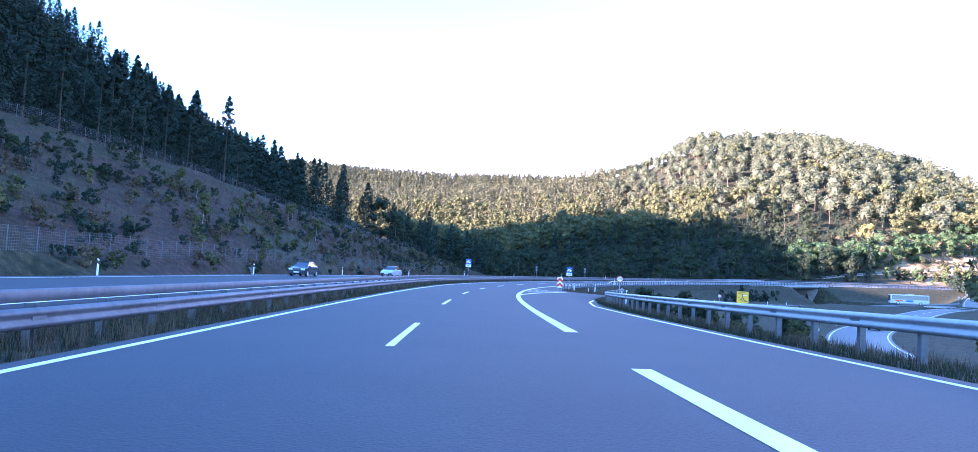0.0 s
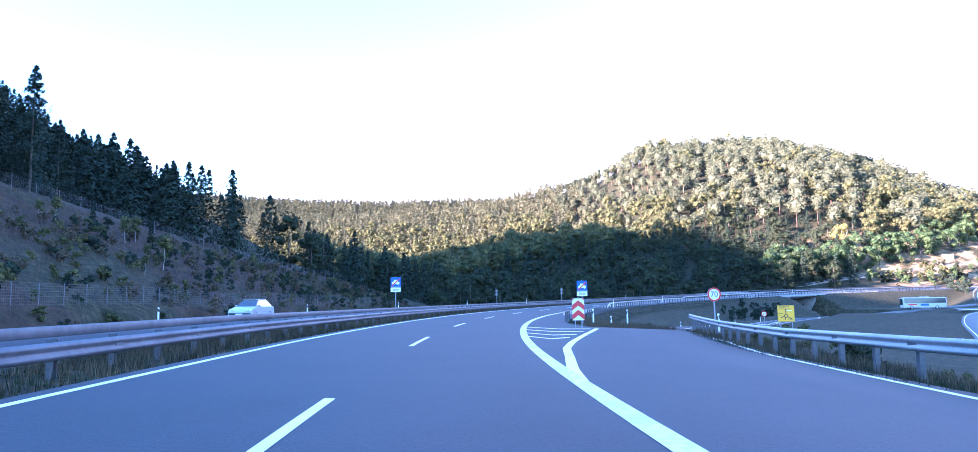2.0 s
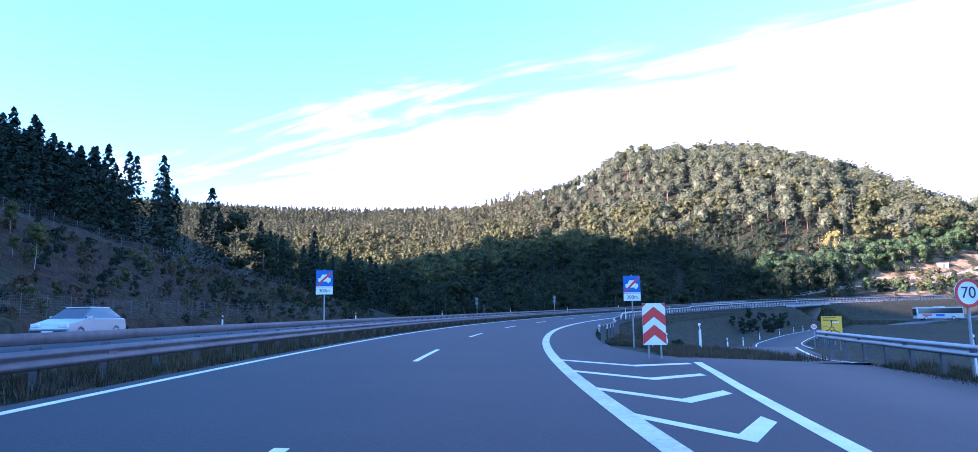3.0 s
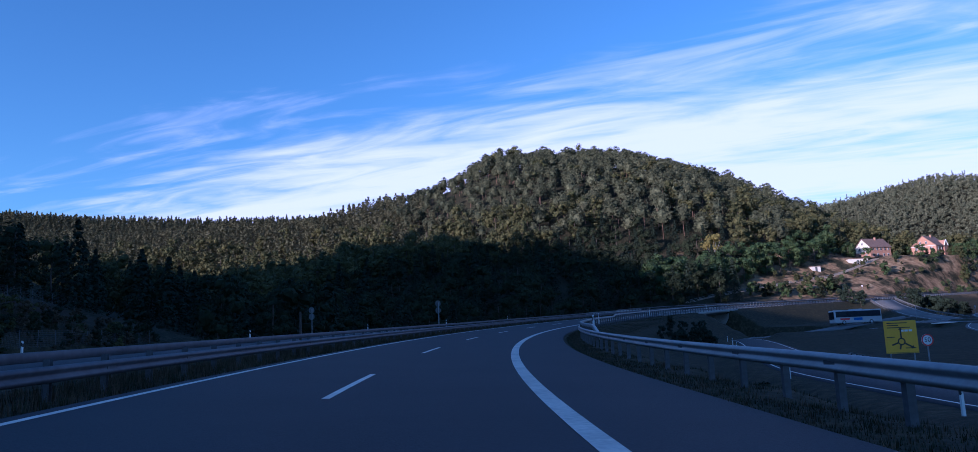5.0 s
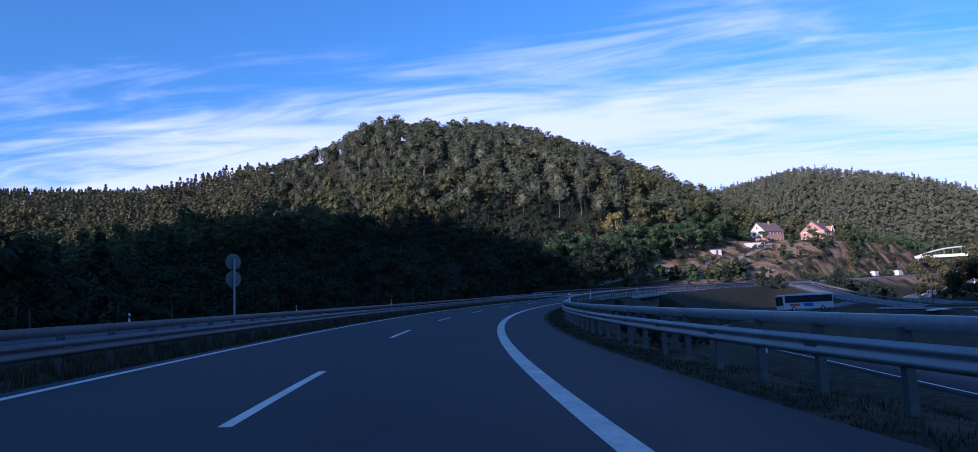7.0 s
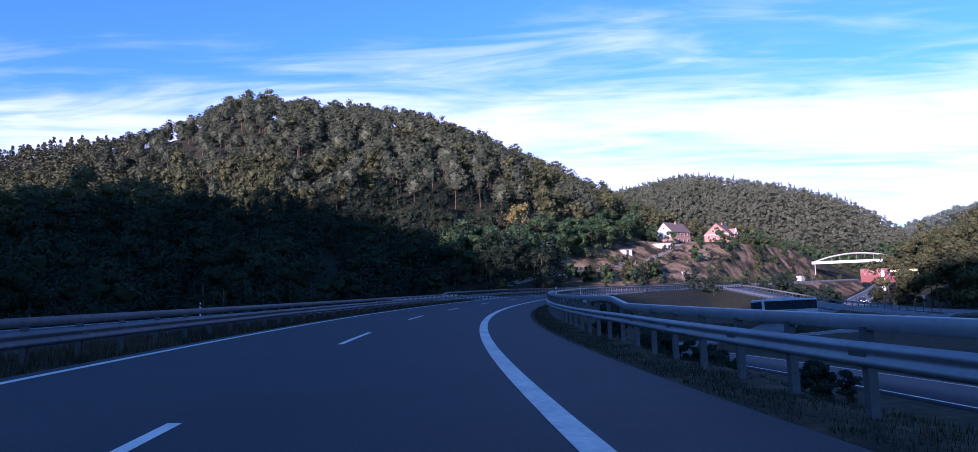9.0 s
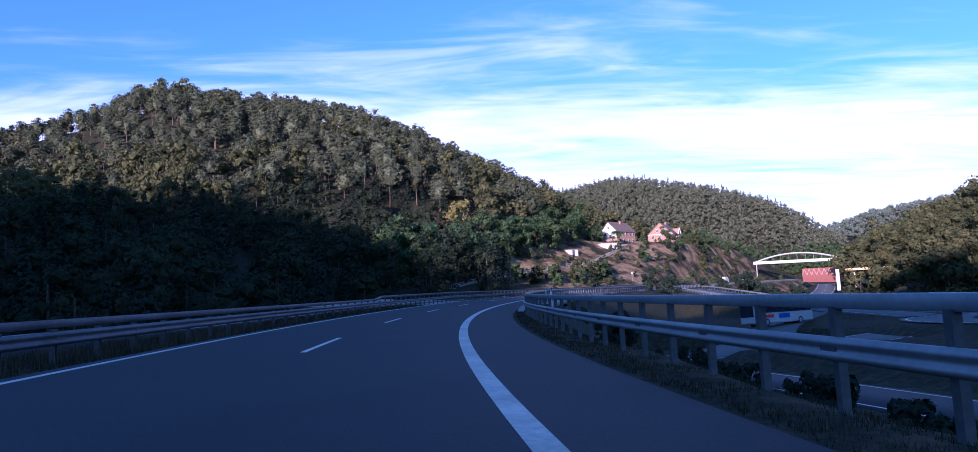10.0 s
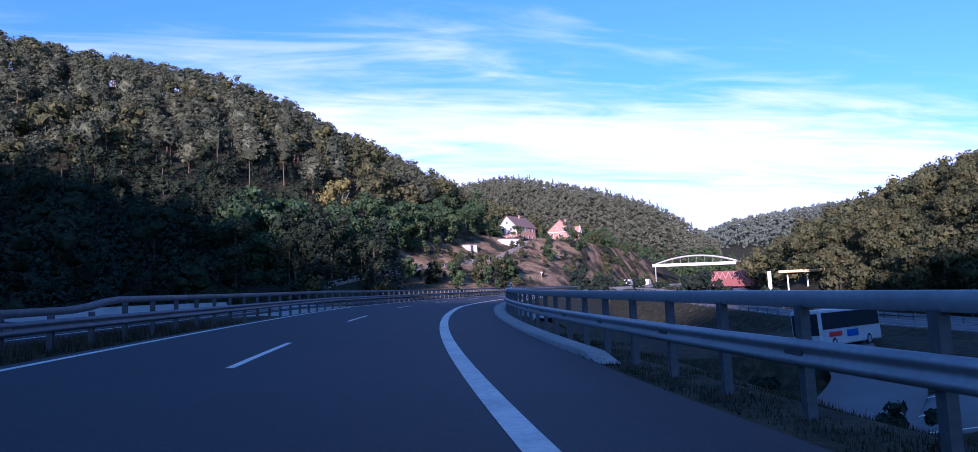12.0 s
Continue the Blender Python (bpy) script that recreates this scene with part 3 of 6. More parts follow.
for s0, s1 in ((-44, -38), (-32, -26), (-20, -14), (-8, -2)):
    line_on(road, "exit_dash", s0, s1, 3.8, 0.30, PAINT)
line_on(road, "edge_line", 5, 690, lambda s: np.interp(s, [5, 60, 95, 135, 187, 250], [3.8, 3.82, 3.98, 3.98, 4.10, 4.14]), 0.33, PAINT_WORN)
line_on(road, "edge_line", -100, 76, lambda s: np.interp(s, [-100, 28, 38, 56, 63, 70, 77], [7.95, 7.95, 8.85, 11.3, 12.5, 12.9, 13.05]), 0.16, PAINT)
line_on(road, "gore_line", 44, 75, lambda s: np.interp(s, [44, 47, 51, 55, 59, 64, 71, 76], [3.8, 4.05, 4.5, 4.88, 5.5, 6.4, 7.6, 8.35]), 0.26, PAINT)
# bars of the hatched nose
for s0 in (61.5, 65.0, 69.0, 73.0):
    o1 = float(np.interp(s0, [46, 51, 55, 59, 64, 71, 75], [4.05, 4.5, 4.9, 5.45, 6.35, 7.6, 8.3])) - 0.15
    mid = (3.98 + o1) / 2
    vs = [road_at(s0 + a, o, 0.006) for o, a in ((3.98, 1.0), (mid, -0.6), (o1, 1.0), (o1, 1.55), (mid, -0.05), (3.98, 1.55))]
    part("hatch_bar", mesh_of("hatch_bar", vs, [(0, 1, 4, 5), (1, 2, 3, 4)], PAINT), None, road)

so = np.arange(-100, 700.1, 2.0)
other = thing("road", "grey asphalt carriageway for oncoming traffic", "road", kind="structure",
              data=ribbon("road", road_at(so, np.interp(so, [-100, 150, 260, 700], [-22.5, -22.5, -18.5, -14]), 0.02), road_at(so, np.interp(so, [-100, 150, 260, 700], [-9.5, -9.5, -7.5, -5.8]), 0.02), ASPHALT, 0.25))
line_on(other, "edge_line", -100, 690, lambda s: np.interp(s, [-100, 150, 260, 700], [-10.2, -10.2, -8.2, -6.4]), 0.16, PAINT, 0.03)
line_on(other, "edge_line", -100, 690, lambda s: np.interp(s, [-100, 150, 260, 700], [-21.0, -21.0, -17.6, -13.4]), 0.25, PAINT, 0.03)


def way(line, half, label, mat=ASPHALT_OLD, edges=True, dashes=False, start=0, up=0.0):
    line = line[start:] + np.array([0, 0, up])
    ob = thing("road", label, "road", kind="structure", data=ribbon("road", beside(line, -half), beside(line, half), mat, 0.25))
    lift = np.array([0, 0, 0.008])
    if edges:
        for o in (-half + 0.45, half - 0.45):
            part("edge_line", ribbon("edge_line", beside(line, o - 0.07) + lift, beside(line, o + 0.07) + lift, PAINT), None, ob)
    if dashes:
        for i in range(2, len(line) - 3, 5):
            seg = line[i:i + 3] + lift
            part("lane_dash", ribbon("lane_dash", beside(seg, -0.07), beside(seg, 0.07), PAINT), None, ob)
    return ob


exit_start = int(np.argmin(np.abs(np.linalg.norm(EXIT_LINE[:, :2] - road_at(77, 10.6)[:2], axis=1))))
way(EXIT_LINE, 3.0, "asphalt exit ramp dropping to the valley road", ASPHALT, start=exit_start, up=-0.01)
way(LOWER_ROAD, 3.9, "lower asphalt road with a dashed middle line", dashes=True)
way(VALLEY_ROAD, 3.9, "asphalt valley road passing under the bridge", dashes=True, up=0.012)
way(SIDE_ROAD, 3.2, "asphalt slip road climbing to the main road", up=0.018)
way(LINK_ROAD, 2.8, "short asphalt link between the valley road and the slip road", edges=False, up=0.024)
way(EAST_ROAD, 3.6, "asphalt road leading off along the valley", dashes=True, up=0.006)

ring_me = bmesh.new()
bmesh.ops.create_circle(ring_me, cap_ends=True, segments=64, radius=17.0, matrix=Matrix.Translation((*RING, RING_Z + 0.02)))
ring = thing("road", "round asphalt junction in the valley", "road", kind="structure", data=bm_mesh("road", ring_me, ASPHALT_OLD))
isl = bmesh.new()
bmesh.ops.create_cone(isl, cap_ends=True, segments=48, radius1=9.5, radius2=8.8, depth=0.3, matrix=Matrix.Translation((*RING, RING_Z + 0.13)))
part("island", isl, GRASS, ring, "raised grass island")
for a in range(0, 360, 9):
    p = pose(RING[0] + 16.2 * math.cos(radians(a)), RING[1] + 16.2 * math.sin(radians(a)), RING_Z + 0.03, 0, 0, a)
    d_ = part("lane_dash", boxed(-0.15, -0.75, 0, 0.15, 0.75, 0.01), PAINT, ring)
    d_.matrix_basis = p
for px, py, rot in ((178, 211, 40), (139, 194, 10), (166, 215, 55)):
    ob = thing("traffic_island", "pale kerbed traffic island on the junction", "island", pose(px, py, RING_Z + 0.03, 0, 0, rot), kind="structure")
    part("kerb", plate([(-3.2, -0.6), (2.8, -1.1), (3.4, 0), (2.8, 1.1), (-3.2, 0.6)], 0, 0.14), PAINT, ob).matrix_basis = pose(0, 0, 0, -90, 0, 0) @ pose(0, 0, 0, 0, 0, 0)


# ---- guard rails ----
W_PROFILE = [(0.0, 0.31), (0.025, 0.305), (0.075, 0.26), (0.08, 0.22), (0.02, 0.175), (0.02, 0.135), (0.08, 0.09), (0.075, 0.05), (0.025, 0.005), (0.0, 0.0),
             (-0.006, 0.0), (0.015, 0.012), (0.065, 0.055), (0.07, 0.085), (0.01, 0.13), (0.01, 0.18), (0.07, 0.225), (0.065, 0.255), (0.015, 0.298), (-0.006, 0.31)]


def post_mesh(h, deep=0.12, wide=0.12):
    """A C-shaped steel post."""
    bm = bmesh.new()
    t = 0.008
    box(bm, -wide / 2, -deep / 2, -0.3, -wide / 2 + t, deep / 2, h)
    box(bm, -wide / 2 + t, -deep / 2, -0.3, wide / 2, -deep / 2 + t, h)
    box(bm, -wide / 2 + t, deep / 2 - t, -0.3, wide / 2, deep / 2, h)
    return bm_mesh("post", bm, ZINC_DULL)


def guard_rail(label, s0, s1, off, facing, top, box_from=None, box_rise=None, spacing=2.0, box_back=0.16, steel=ZINC):
    """A steel crash barrier along the main road: waved beam, posts and, on a stretch, a box beam above. facing 1: the beam bulges to the right."""
    ob = thing("guard_rail", label, "guard rail", kind="structure")
    ss = np.arange(s0, s1 + 0.1, 1.0)
    line = road_at(ss, off(ss), 0)
    line[:, 2] += top(ss) - 0.31
    part("beam", sweep("beam", line, [(a * facing, u) for a, u in W_PROFILE], steel, smooth=False), None, ob, "waved galvanised beam")
    if box_from is not None:
        sb = np.arange(box_from, s1 + 0.1, 1.0)
        bl = road_at(sb, off(sb) - facing * box_back, 0)
        bl[:, 2] += box_rise(sb) - 0.19
        part("box_beam", sweep("box_beam", bl, [(-0.065, 0), (-0.075, 0.01), (-0.075, 0.18), (-0.065, 0.19), (0.065, 0.19), (0.075, 0.18), (0.075, 0.01), (0.065, 0)], steel), None, ob, "galvanised box beam")
    heights = {}
    bolts = bm_mesh("splice_bolts", boxed(-0.012, -0.17, 0.07, 0.012, 0.17, 0.24), ZINC_DULL)
    for n, s in enumerate(np.arange(s0 + 0.5, min(s1, 376 if s0 < 300 else s1), spacing)):
        at = np.array([s])
        h = float(top(at)[0]) - 0.06
        if box_from is not None and s > box_from:
            h = float(box_rise(at)[0]) - 0.17
        h = round(h, 1)
        if h not in heights:
            heights[h] = post_mesh(h)
        p = part("post", heights[h], None, ob)
        p.matrix_basis = road_pose(float(s), float(off(at)[0]) - facing * 0.12)
        if n % 2 == 0 and s < 300:
            q = part("splice_bolts", bolts, None, ob, "overlap plate with bolts")
            q.matrix_basis = road_pose(float(s), float(off(at)[0]) + facing * 0.022, float(top(at)[0]) - 0.31)
    return ob


LEFT_OFF = lambda s: np.interp(s, [-100, 0, 60, 700], [-5.0, -5.0, -5.05, -5.0])
LEFT_TOP = lambda s: np.interp(s, [0, 100, 190, 257, 700], [0.54, 0.58, 0.62, 0.70, 0.74])
LEFT_BOX = lambda s: np.interp(s, [0, 100, 190, 250, 258.5, 260.5, 700], [0.78, 0.82, 0.86, 0.93, 0.95, 1.18, 1.20])
RIGHT_OFF = lambda s: np.interp(s, [86, 91, 95, 100, 107, 114, 135, 150, 187, 200, 215, 230, 247, 260, 700], [6.45, 6.75, 7.45, 8.1, 8.5, 8.3, 8.0, 7.8, 7.9, 8.3, 8.1, 7.95, 7.4, 7.4, 7.4])
EXIT_OFF = lambda s: np.interp(s, [-100, 8, 22, 34, 46, 52, 60, 76, 88], [9.4, 9.35, 9.7, 10.3, 10.9, 11.5, 12.4, 14.4, 15.8])
FLAT = lambda s: np.full(np.shape(s), 0.83)
guard_rail("weathered steel guard rail in the central reservation, darkened for shade", -90, 600, LEFT_OFF, 1, LEFT_TOP, -90, LEFT_BOX, box_back=0.45, steel=ZINC_SHADED)
guard_rail("galvanised guard rail on the outer verge above the valley", 86, 376, RIGHT_OFF, -1, FLAT, 131, lambda s: np.interp(s, [131, 134.6, 200.2, 202.2, 700], [0.62, 1.15, 1.15, 1.37, 1.35]))
guard_rail("galvanised guard rail on the outer verge past the slip road", 405, 620, RIGHT_OFF, -1, FLAT)
guard_rail("galvanised guard rail beside the exit lane", -90, 84, EXIT_OFF, -1, FLAT)


def far_rail(label, line, side_post=1.0, top=0.75):
    ob = thing("guard_rail", label, "guard rail", kind="structure")
    part("beam", sweep("beam", line + np.array([0, 0, top - 0.31]), W_PROFILE, ZINC), None, ob)
    me = post_mesh(top - 0.06)
    d_ = np.concatenate([[0], np.cumsum(np.linalg.norm(np.diff(line[:, :2], axis=0), axis=1))])
    for t in np.arange(0.5, d_[-1], 2.0):
        p = part("post", me, None, ob)
        p.matrix_basis = pose(*[float(np.interp(t, d_, line[:, i])) for i in range(3)])
    return ob


far_rail("guard rail between the exit ramp and the lower road", beside(EXIT_LINE, 4.2)[exit_start + 18:exit_start + 40])
far_rail("guard rail on the slip road", beside(SIDE_ROAD, 3.9))
far_rail("guard rail on the slip road", beside(SIDE_ROAD, -3.9)[14:])


# ---- bridge of the main road ----
def bridge():
    ob = thing("road_bridge", "concrete bridge carrying the main road over the valley road", "bridge", kind="structure")
    ss = np.arange(BRIDGE[0] - 6, BRIDGE[1] + 6.1, 2.0)
    deck = sweep("deck", road_at(ss, 0, 0), [(a_, u_ - 0.04 * a_) for a_, u_ in ((-19.5, -0.28), (-19.5, 0.12), (-19.0, 0.12), (-18.9, -0.14), (8.3, -0.14), (8.4, 0.0), (9.2, 0.0), (9.2, -0.55), (8.7, -0.6), (7.5, -1.25), (-18.5, -1.25), (-19.2, -0.6))], CONCRETE)
    part("deck", deck, None, ob, "stained concrete deck")
    for s, sg in ((BRIDGE[0], -1), (BRIDGE[1], 1)):
        b = boxed(-19.0, -0.6, -5, 9.0, 0.6, 1.1)
        p = part("abutment", b, CONCRETE, ob, "concrete abutment wall")
        m = road_pose(s, 0)
        m.translation.z = 0.0
        p.matrix_basis = m
        w = part("wing_wall", plate([(0, -5), (7.0, -5), (0, 1.3)], -0.25, 0.25), SANDSTONE, ob, "sloping sandstone wing wall")
        w.matrix_basis = road_pose(s, 9.0) @ pose(0, 0.6 * sg, -float(rise(s)) + 0.3, 0, 0, 90 * sg if sg > 0 else -90)
    return ob


bridge()


# ---- signs and posts ----
def delineator():
    """A white road post with a black band and a reflector."""
    ob = thing("delineator_post", "white plastic road marker post with a black slanted band", "marker post", group="delineator posts")
    bm = bmesh.new()
    vs = [(-0.06, -0.03), (0.06, -0.03), (0.05, 0.045), (-0.05, 0.045)]
    lo = [bm.verts.new((x, y, -0.2)) for x, y in vs]
    hi = [bm.verts.new((x * 0.9, y * 0.9, 1.0 + (0.05 if y > 0 else 0))) for x, y in vs]
    for i in range(4):
        bm.faces.new([lo[i], lo[(i + 1) % 4], hi[(i + 1) % 4], hi[i]])
    bm.faces.new(hi)
    part("post", bm, WHITE, ob)
    b2 = bmesh.new()
    lo = [b2.verts.new((x * 0.99, y * 1.02, 0.70 + (0.07 if x > 0 else 0))) for x, y in vs]
    hi = [b2.verts.new((x * 0.97, y * 1.02, 0.90 + (0.07 if x > 0 else 0))) for x, y in vs]
    for i in range(4):
        b2.faces.new([lo[i], lo[(i + 1) % 4], hi[(i + 1) % 4], hi[i]])
    b2.faces.new(hi)
    part("band", b2, BLACK, ob, "black slanted band")
    part("reflector", boxed(-0.022, -0.036, 0.74, 0.022, -0.026, 0.90), LAMP, ob, "glass reflector")
    return ob


first_post = delineator()
first_post.matrix_world = road_pose(85, 8.6)
for s, o, up in ((35.5, 11.0, 0), (72, 14.6, 0), (88, 11.3, 0), (137, 8.35, 0.62), (183.7, 8.3, 0.62), (234.7, 8.5, 0.75), (284, 7.8, 0.7)):
    copy_thing(first_post, road_pose(s, o, up))
for s, o in ((33, -23.6), (58, -23.8), (83, -23.8), (108, -23.6), (133, -23.4), (158, -22.8), (183, -21.6), (208, -20.6), (233, -19.8)):
    copy_thing(first_post, road_pose(s, o, 0.0, 180))
for q in EXIT_LINE[exit_start + 6::12]:
    copy_thing(first_post, pose(q[0] - 3.2, q[1] + 2.4, q[2] - 0.15))
for q in LOWER_ROAD[20:90:9]:
    copy_thing(first_post, pose(q[0] - 4.5, q[1] + 3.0, q[2] - 0.15))


def pole(ob, h, x=0.0, r=0.038, y=0.05):
    part("pole", rod(bmesh.new(), (x, y, -0.4), (x, y, h), r, sides=12), ZINC, ob, "grey steel tube")


def limit_sign(number, label, m, h=2.6, r=0.38, n_size=0.40):
    ob = thing("speed_limit_sign", label, "road sign", m)
    pole(ob, h + r * 0.8)
    part("plate", disc(r, 0.0, 0.02, cz=h), WHITE, ob)
    ringb = bmesh.new()
    for a, b in ((r, -0.004), ):
        n = 40
        vo = [ringb.verts.new((r * math.cos(i * 6.2832 / n), -0.004, h + r * math.sin(i * 6.2832 / n))) for i in range(n)]
        vi = [ringb.verts.new((r * 0.78 * math.cos(i * 6.2832 / n), -0.004, h + r * 0.78 * math.sin(i * 6.2832 / n))) for i in range(n)]
        for i in range(n):
            ringb.faces.new([vo[i], vo[(i + 1) % n], vi[(i + 1) % n], vi[i]])
    part("rim", ringb, RED, ob, "red rim")
    letters(number, n_size, BLACK, ob, 0, -0.008, h, "numeral")
    return ob


limit_sign("70", "round white speed limit sign with a red rim reading 70", road_pose(71.5, 14.3, 0, 6), 2.1, 0.375, 0.42)
limit_sign("50", "round white speed limit sign with a red rim reading 50", pose(50.3, 125.7, -3.35, 0, 0, -22), 2.2, 0.36, 0.40)


def chevron_board():
    ob = thing("chevron_board", "red and white board of upward arrows at the road fork", "road sign", pose(12.2, 74.8, -0.6, 0, 0, -10))
    for x in (-0.2, 0.2):
        part("post", rod(bmesh.new(), (x, 0.05, -0.5), (x, 0.05, 1.6), 0.03), ZINC, ob)
    part("board", boxed(-0.37, 0, 0.42, 0.37, 0.03, 1.76, 0.008), WHITE, ob, "white retroreflective board")
    for z in (0.44, 1.02):
        part("arrow", plate([(-0.37, z), (0, z + 0.30), (0.37, z), (0.37, z + 0.33), (0, z + 0.63), (-0.37, z + 0.33)], -0.006, -0.001), RED, ob, "red upward arrow")
    for sx in (-1, 1):
        part("arrow", plate([(sx * 0.37, 1.62), (sx * 0.37, 1.755), (sx * 0.22, 1.755)], -0.006, -0.001), RED, ob, "red corner")
    return ob


chevron_board()


def road_end_sign(m, h):
    """Blue sign with a white car crossed out by a red bar, with a distance plate below."""
    ob = thing("end_of_road_sign", "blue square sign with a white car crossed by a red bar", "road sign", m, group="blue car signs")
    pole(ob, h + 0.95)
    part("plate", boxed(-0.45, 0, h, 0.45, 0.02, h + 0.9, 0.006), BLUE, ob)
    ob.scale = (0.85, 0.85, 0.85)
    part("border", plate([(-0.45, h), (0.45, h), (0.45, h + 0.03), (-0.45, h + 0.03)], -0.004, 0.0), WHITE, ob)
    car = [(-0.33, h + 0.28), (-0.27, h + 0.28), (-0.25, h + 0.2), (-0.17, h + 0.2), (-0.15, h + 0.28), (0.15, h + 0.28), (0.17, h + 0.2), (0.25, h + 0.2), (0.27, h + 0.28), (0.33, h + 0.28), (0.34, h + 0.45), (0.2, h + 0.5), (0.13, h + 0.66), (-0.13, h + 0.66), (-0.2, h + 0.5), (-0.34, h + 0.45)]
    part("car_symbol", plate(car, -0.006, -0.001), WHITE, ob, "white car symbol")
    part("bar", plate([(-0.40, h + 0.12), (-0.30, h + 0.08), (0.40, h + 0.74), (0.30, h + 0.80)], -0.012, -0.007), RED, ob, "red slanting bar")
    part("distance_plate", boxed(-0.45, 0, h - 0.42, 0.45, 0.02, h - 0.03, 0.005), WHITE, ob)
    letters("300m", 0.26, BLACK, ob, 0, -0.006, h - 0.23)
    return ob


road_end_sign(pose(0.7, 86.2, -0.1, 0, 0, 2), 2.75)
road_end_sign(pose(14.5, 83.3, -0.7, 0, 0, -8), 2.85)


def direction_board(m, w, h, low):
    """A yellow direction board with the outline of a roundabout."""
    ob = thing("direction_sign", "yellow direction board with a black roundabout diagram", "road sign", m)
    for x in (-w * 0.36, w * 0.36):
        part("post", rod(bmesh.new(), (x, 0.08, -0.5), (x, 0.08, low + h * 0.9), 0.05, sides=10), ZINC, ob)
    part("board", boxed(-w / 2, 0, low, w / 2, 0.04, low + h, 0.02), YELLOW, ob)
    part("frame", plate([(-w / 2 + 0.04, low + 0.04), (w / 2 - 0.04, low + 0.04), (w / 2 - 0.04, low + 0.07), (-w / 2 + 0.04, low + 0.07)], -0.004, 0.0), BLACK, ob)
    cz, r = low + h * 0.36, w * 0.12
    n = 28
    bm = bmesh.new()
    vo = [bm.verts.new((r * math.cos(i * 6.2832 / n), -0.006, cz + r * math.sin(i * 6.2832 / n))) for i in range(n)]
    vi = [bm.verts.new((r * 0.66 * math.cos(i * 6.2832 / n), -0.006, cz + r * 0.66 * math.sin(i * 6.2832 / n))) for i in range(n)]
    for i in range(n):
        bm.faces.new([vo[i], vo[(i + 1) % n], vi[(i + 1) % n], vi[i]])
    part("roundabout_symbol", bm, BLACK, ob)
    for a, ln in ((90, 0.26), (200, 0.2), (330, 0.24), (255, 0.14)):
        ca, sa = math.cos(radians(a)), math.sin(radians(a))
        t = w * 0.025
        pts = [(ca * r - sa * -t, cz + sa * r + ca * -t), (ca * (r + w * ln) - sa * -t, cz + sa * (r + w * ln) + ca * -t), (ca * (r + w * ln) - sa * t, cz + sa * (r + w * ln) + ca * t), (ca * r - sa * t, cz + sa * r + ca * t)]
        part("arrow", plate(pts, -0.006, -0.001), BLACK, ob)
        tip = [(ca * (r + w * ln) - sa * -t * 2.6, cz + sa * (r + w * ln) + ca * -t * 2.6), (ca * (r + w * (ln + .07)), cz + sa * (r + w * (ln + .07))), (ca * (r + w * ln) - sa * t * 2.6, cz + sa * (r + w * ln) + ca * t * 2.6)]
        if a in (90, 330):
            part("arrow_head", plate(tip, -0.006, -0.001), BLACK, ob)
    for x0, x1, z in ((-0.40, 0.22, 0.93), (-0.40, -0.05, 0.86), (-0.40, 0.30, 0.79), (-0.44, -0.2, 0.5), (0.1, 0.42, 0.16)):
        part("text_bar", boxed(x0 * w, -0.005, low + z * h - 0.045 * h / 3, x1 * w, 0.0, low + z * h + 0.035 * h / 3), BLACK, ob)
    for x in (0.0, 0.13, 0.26):
        part("pictogram", boxed((x - 0.005) * w, -0.005, low + 0.66 * h, (x + 0.1) * w, 0.0, low + 0.72 * h), WHITE, ob, "white square pictogram")
    return ob


direction_board(pose(58.2, 134.3, -4.2, 0, 0, -26), 2.35, 2.45, 1.62)


def disc_pair(m, h):
    """Two round traffic signs one above the other, seen from behind."""
    ob = thing("round_sign_pair", "two round signs on one pole, seen from behind", "road sign", m, group="round sign pairs")
    pole(ob, h + 0.75, y=-0.06)
    for z in (h, h + 0.64):
        p = part("plate", disc(0.30, 0, 0.015, cz=z), GREY_BACK, ob, "grey sign back")
        part("rim", disc(0.31, 0.008, 0.02, cz=z), ZINC_DULL, ob, "folded plate edge")
    return ob


pair = disc_pair(pose(28.85, 159.6, 0.3, 0, 0, 20), 2.2)
copy_thing(pair, pose(17.6, 166.7, float(ground_at(17.6, 166.7)[0]), 0, 0, 20))
for x, y in ((13.6, 127.5),):
    ob = thing("marker_pole", "thin wooden pole beside the far carriageway", "pole", pose(x, y, float(ground_at(x, y)[0])))
    part("pole", rod(bmesh.new(), (0, 0, -0.3), (0, 0, 1.9), 0.06, 0.045), BARK, ob)


def yield_sign(m, h=2.1, extra=True, back=True):
    ob = thing("yield_sign", "triangular give-way sign on a pole above a round plate", "road sign", m, group="triangular signs")
    pole(ob, h + 0.8)
    mat = GREY_BACK if back else WHITE
    part("plate", plate([(-0.45, h + 0.78), (0.45, h + 0.78), (0, h)], 0, 0.015), mat, ob)
    if not back:
        part("rim", plate([(-0.5, h + 0.82), (0.5, h + 0.82), (0, h - 0.07)], 0.002, 0.012), RED, ob, "red rim")
    if extra:
        part("disc", disc(0.30, 0, 0.015, cz=h - 0.36), GREY_BACK, ob)
    return ob


yield_sign(pose(-24.1, 69.5, float(ground_at(-24.1, 69.5)[0]), 0, 0, 10), 2.0)
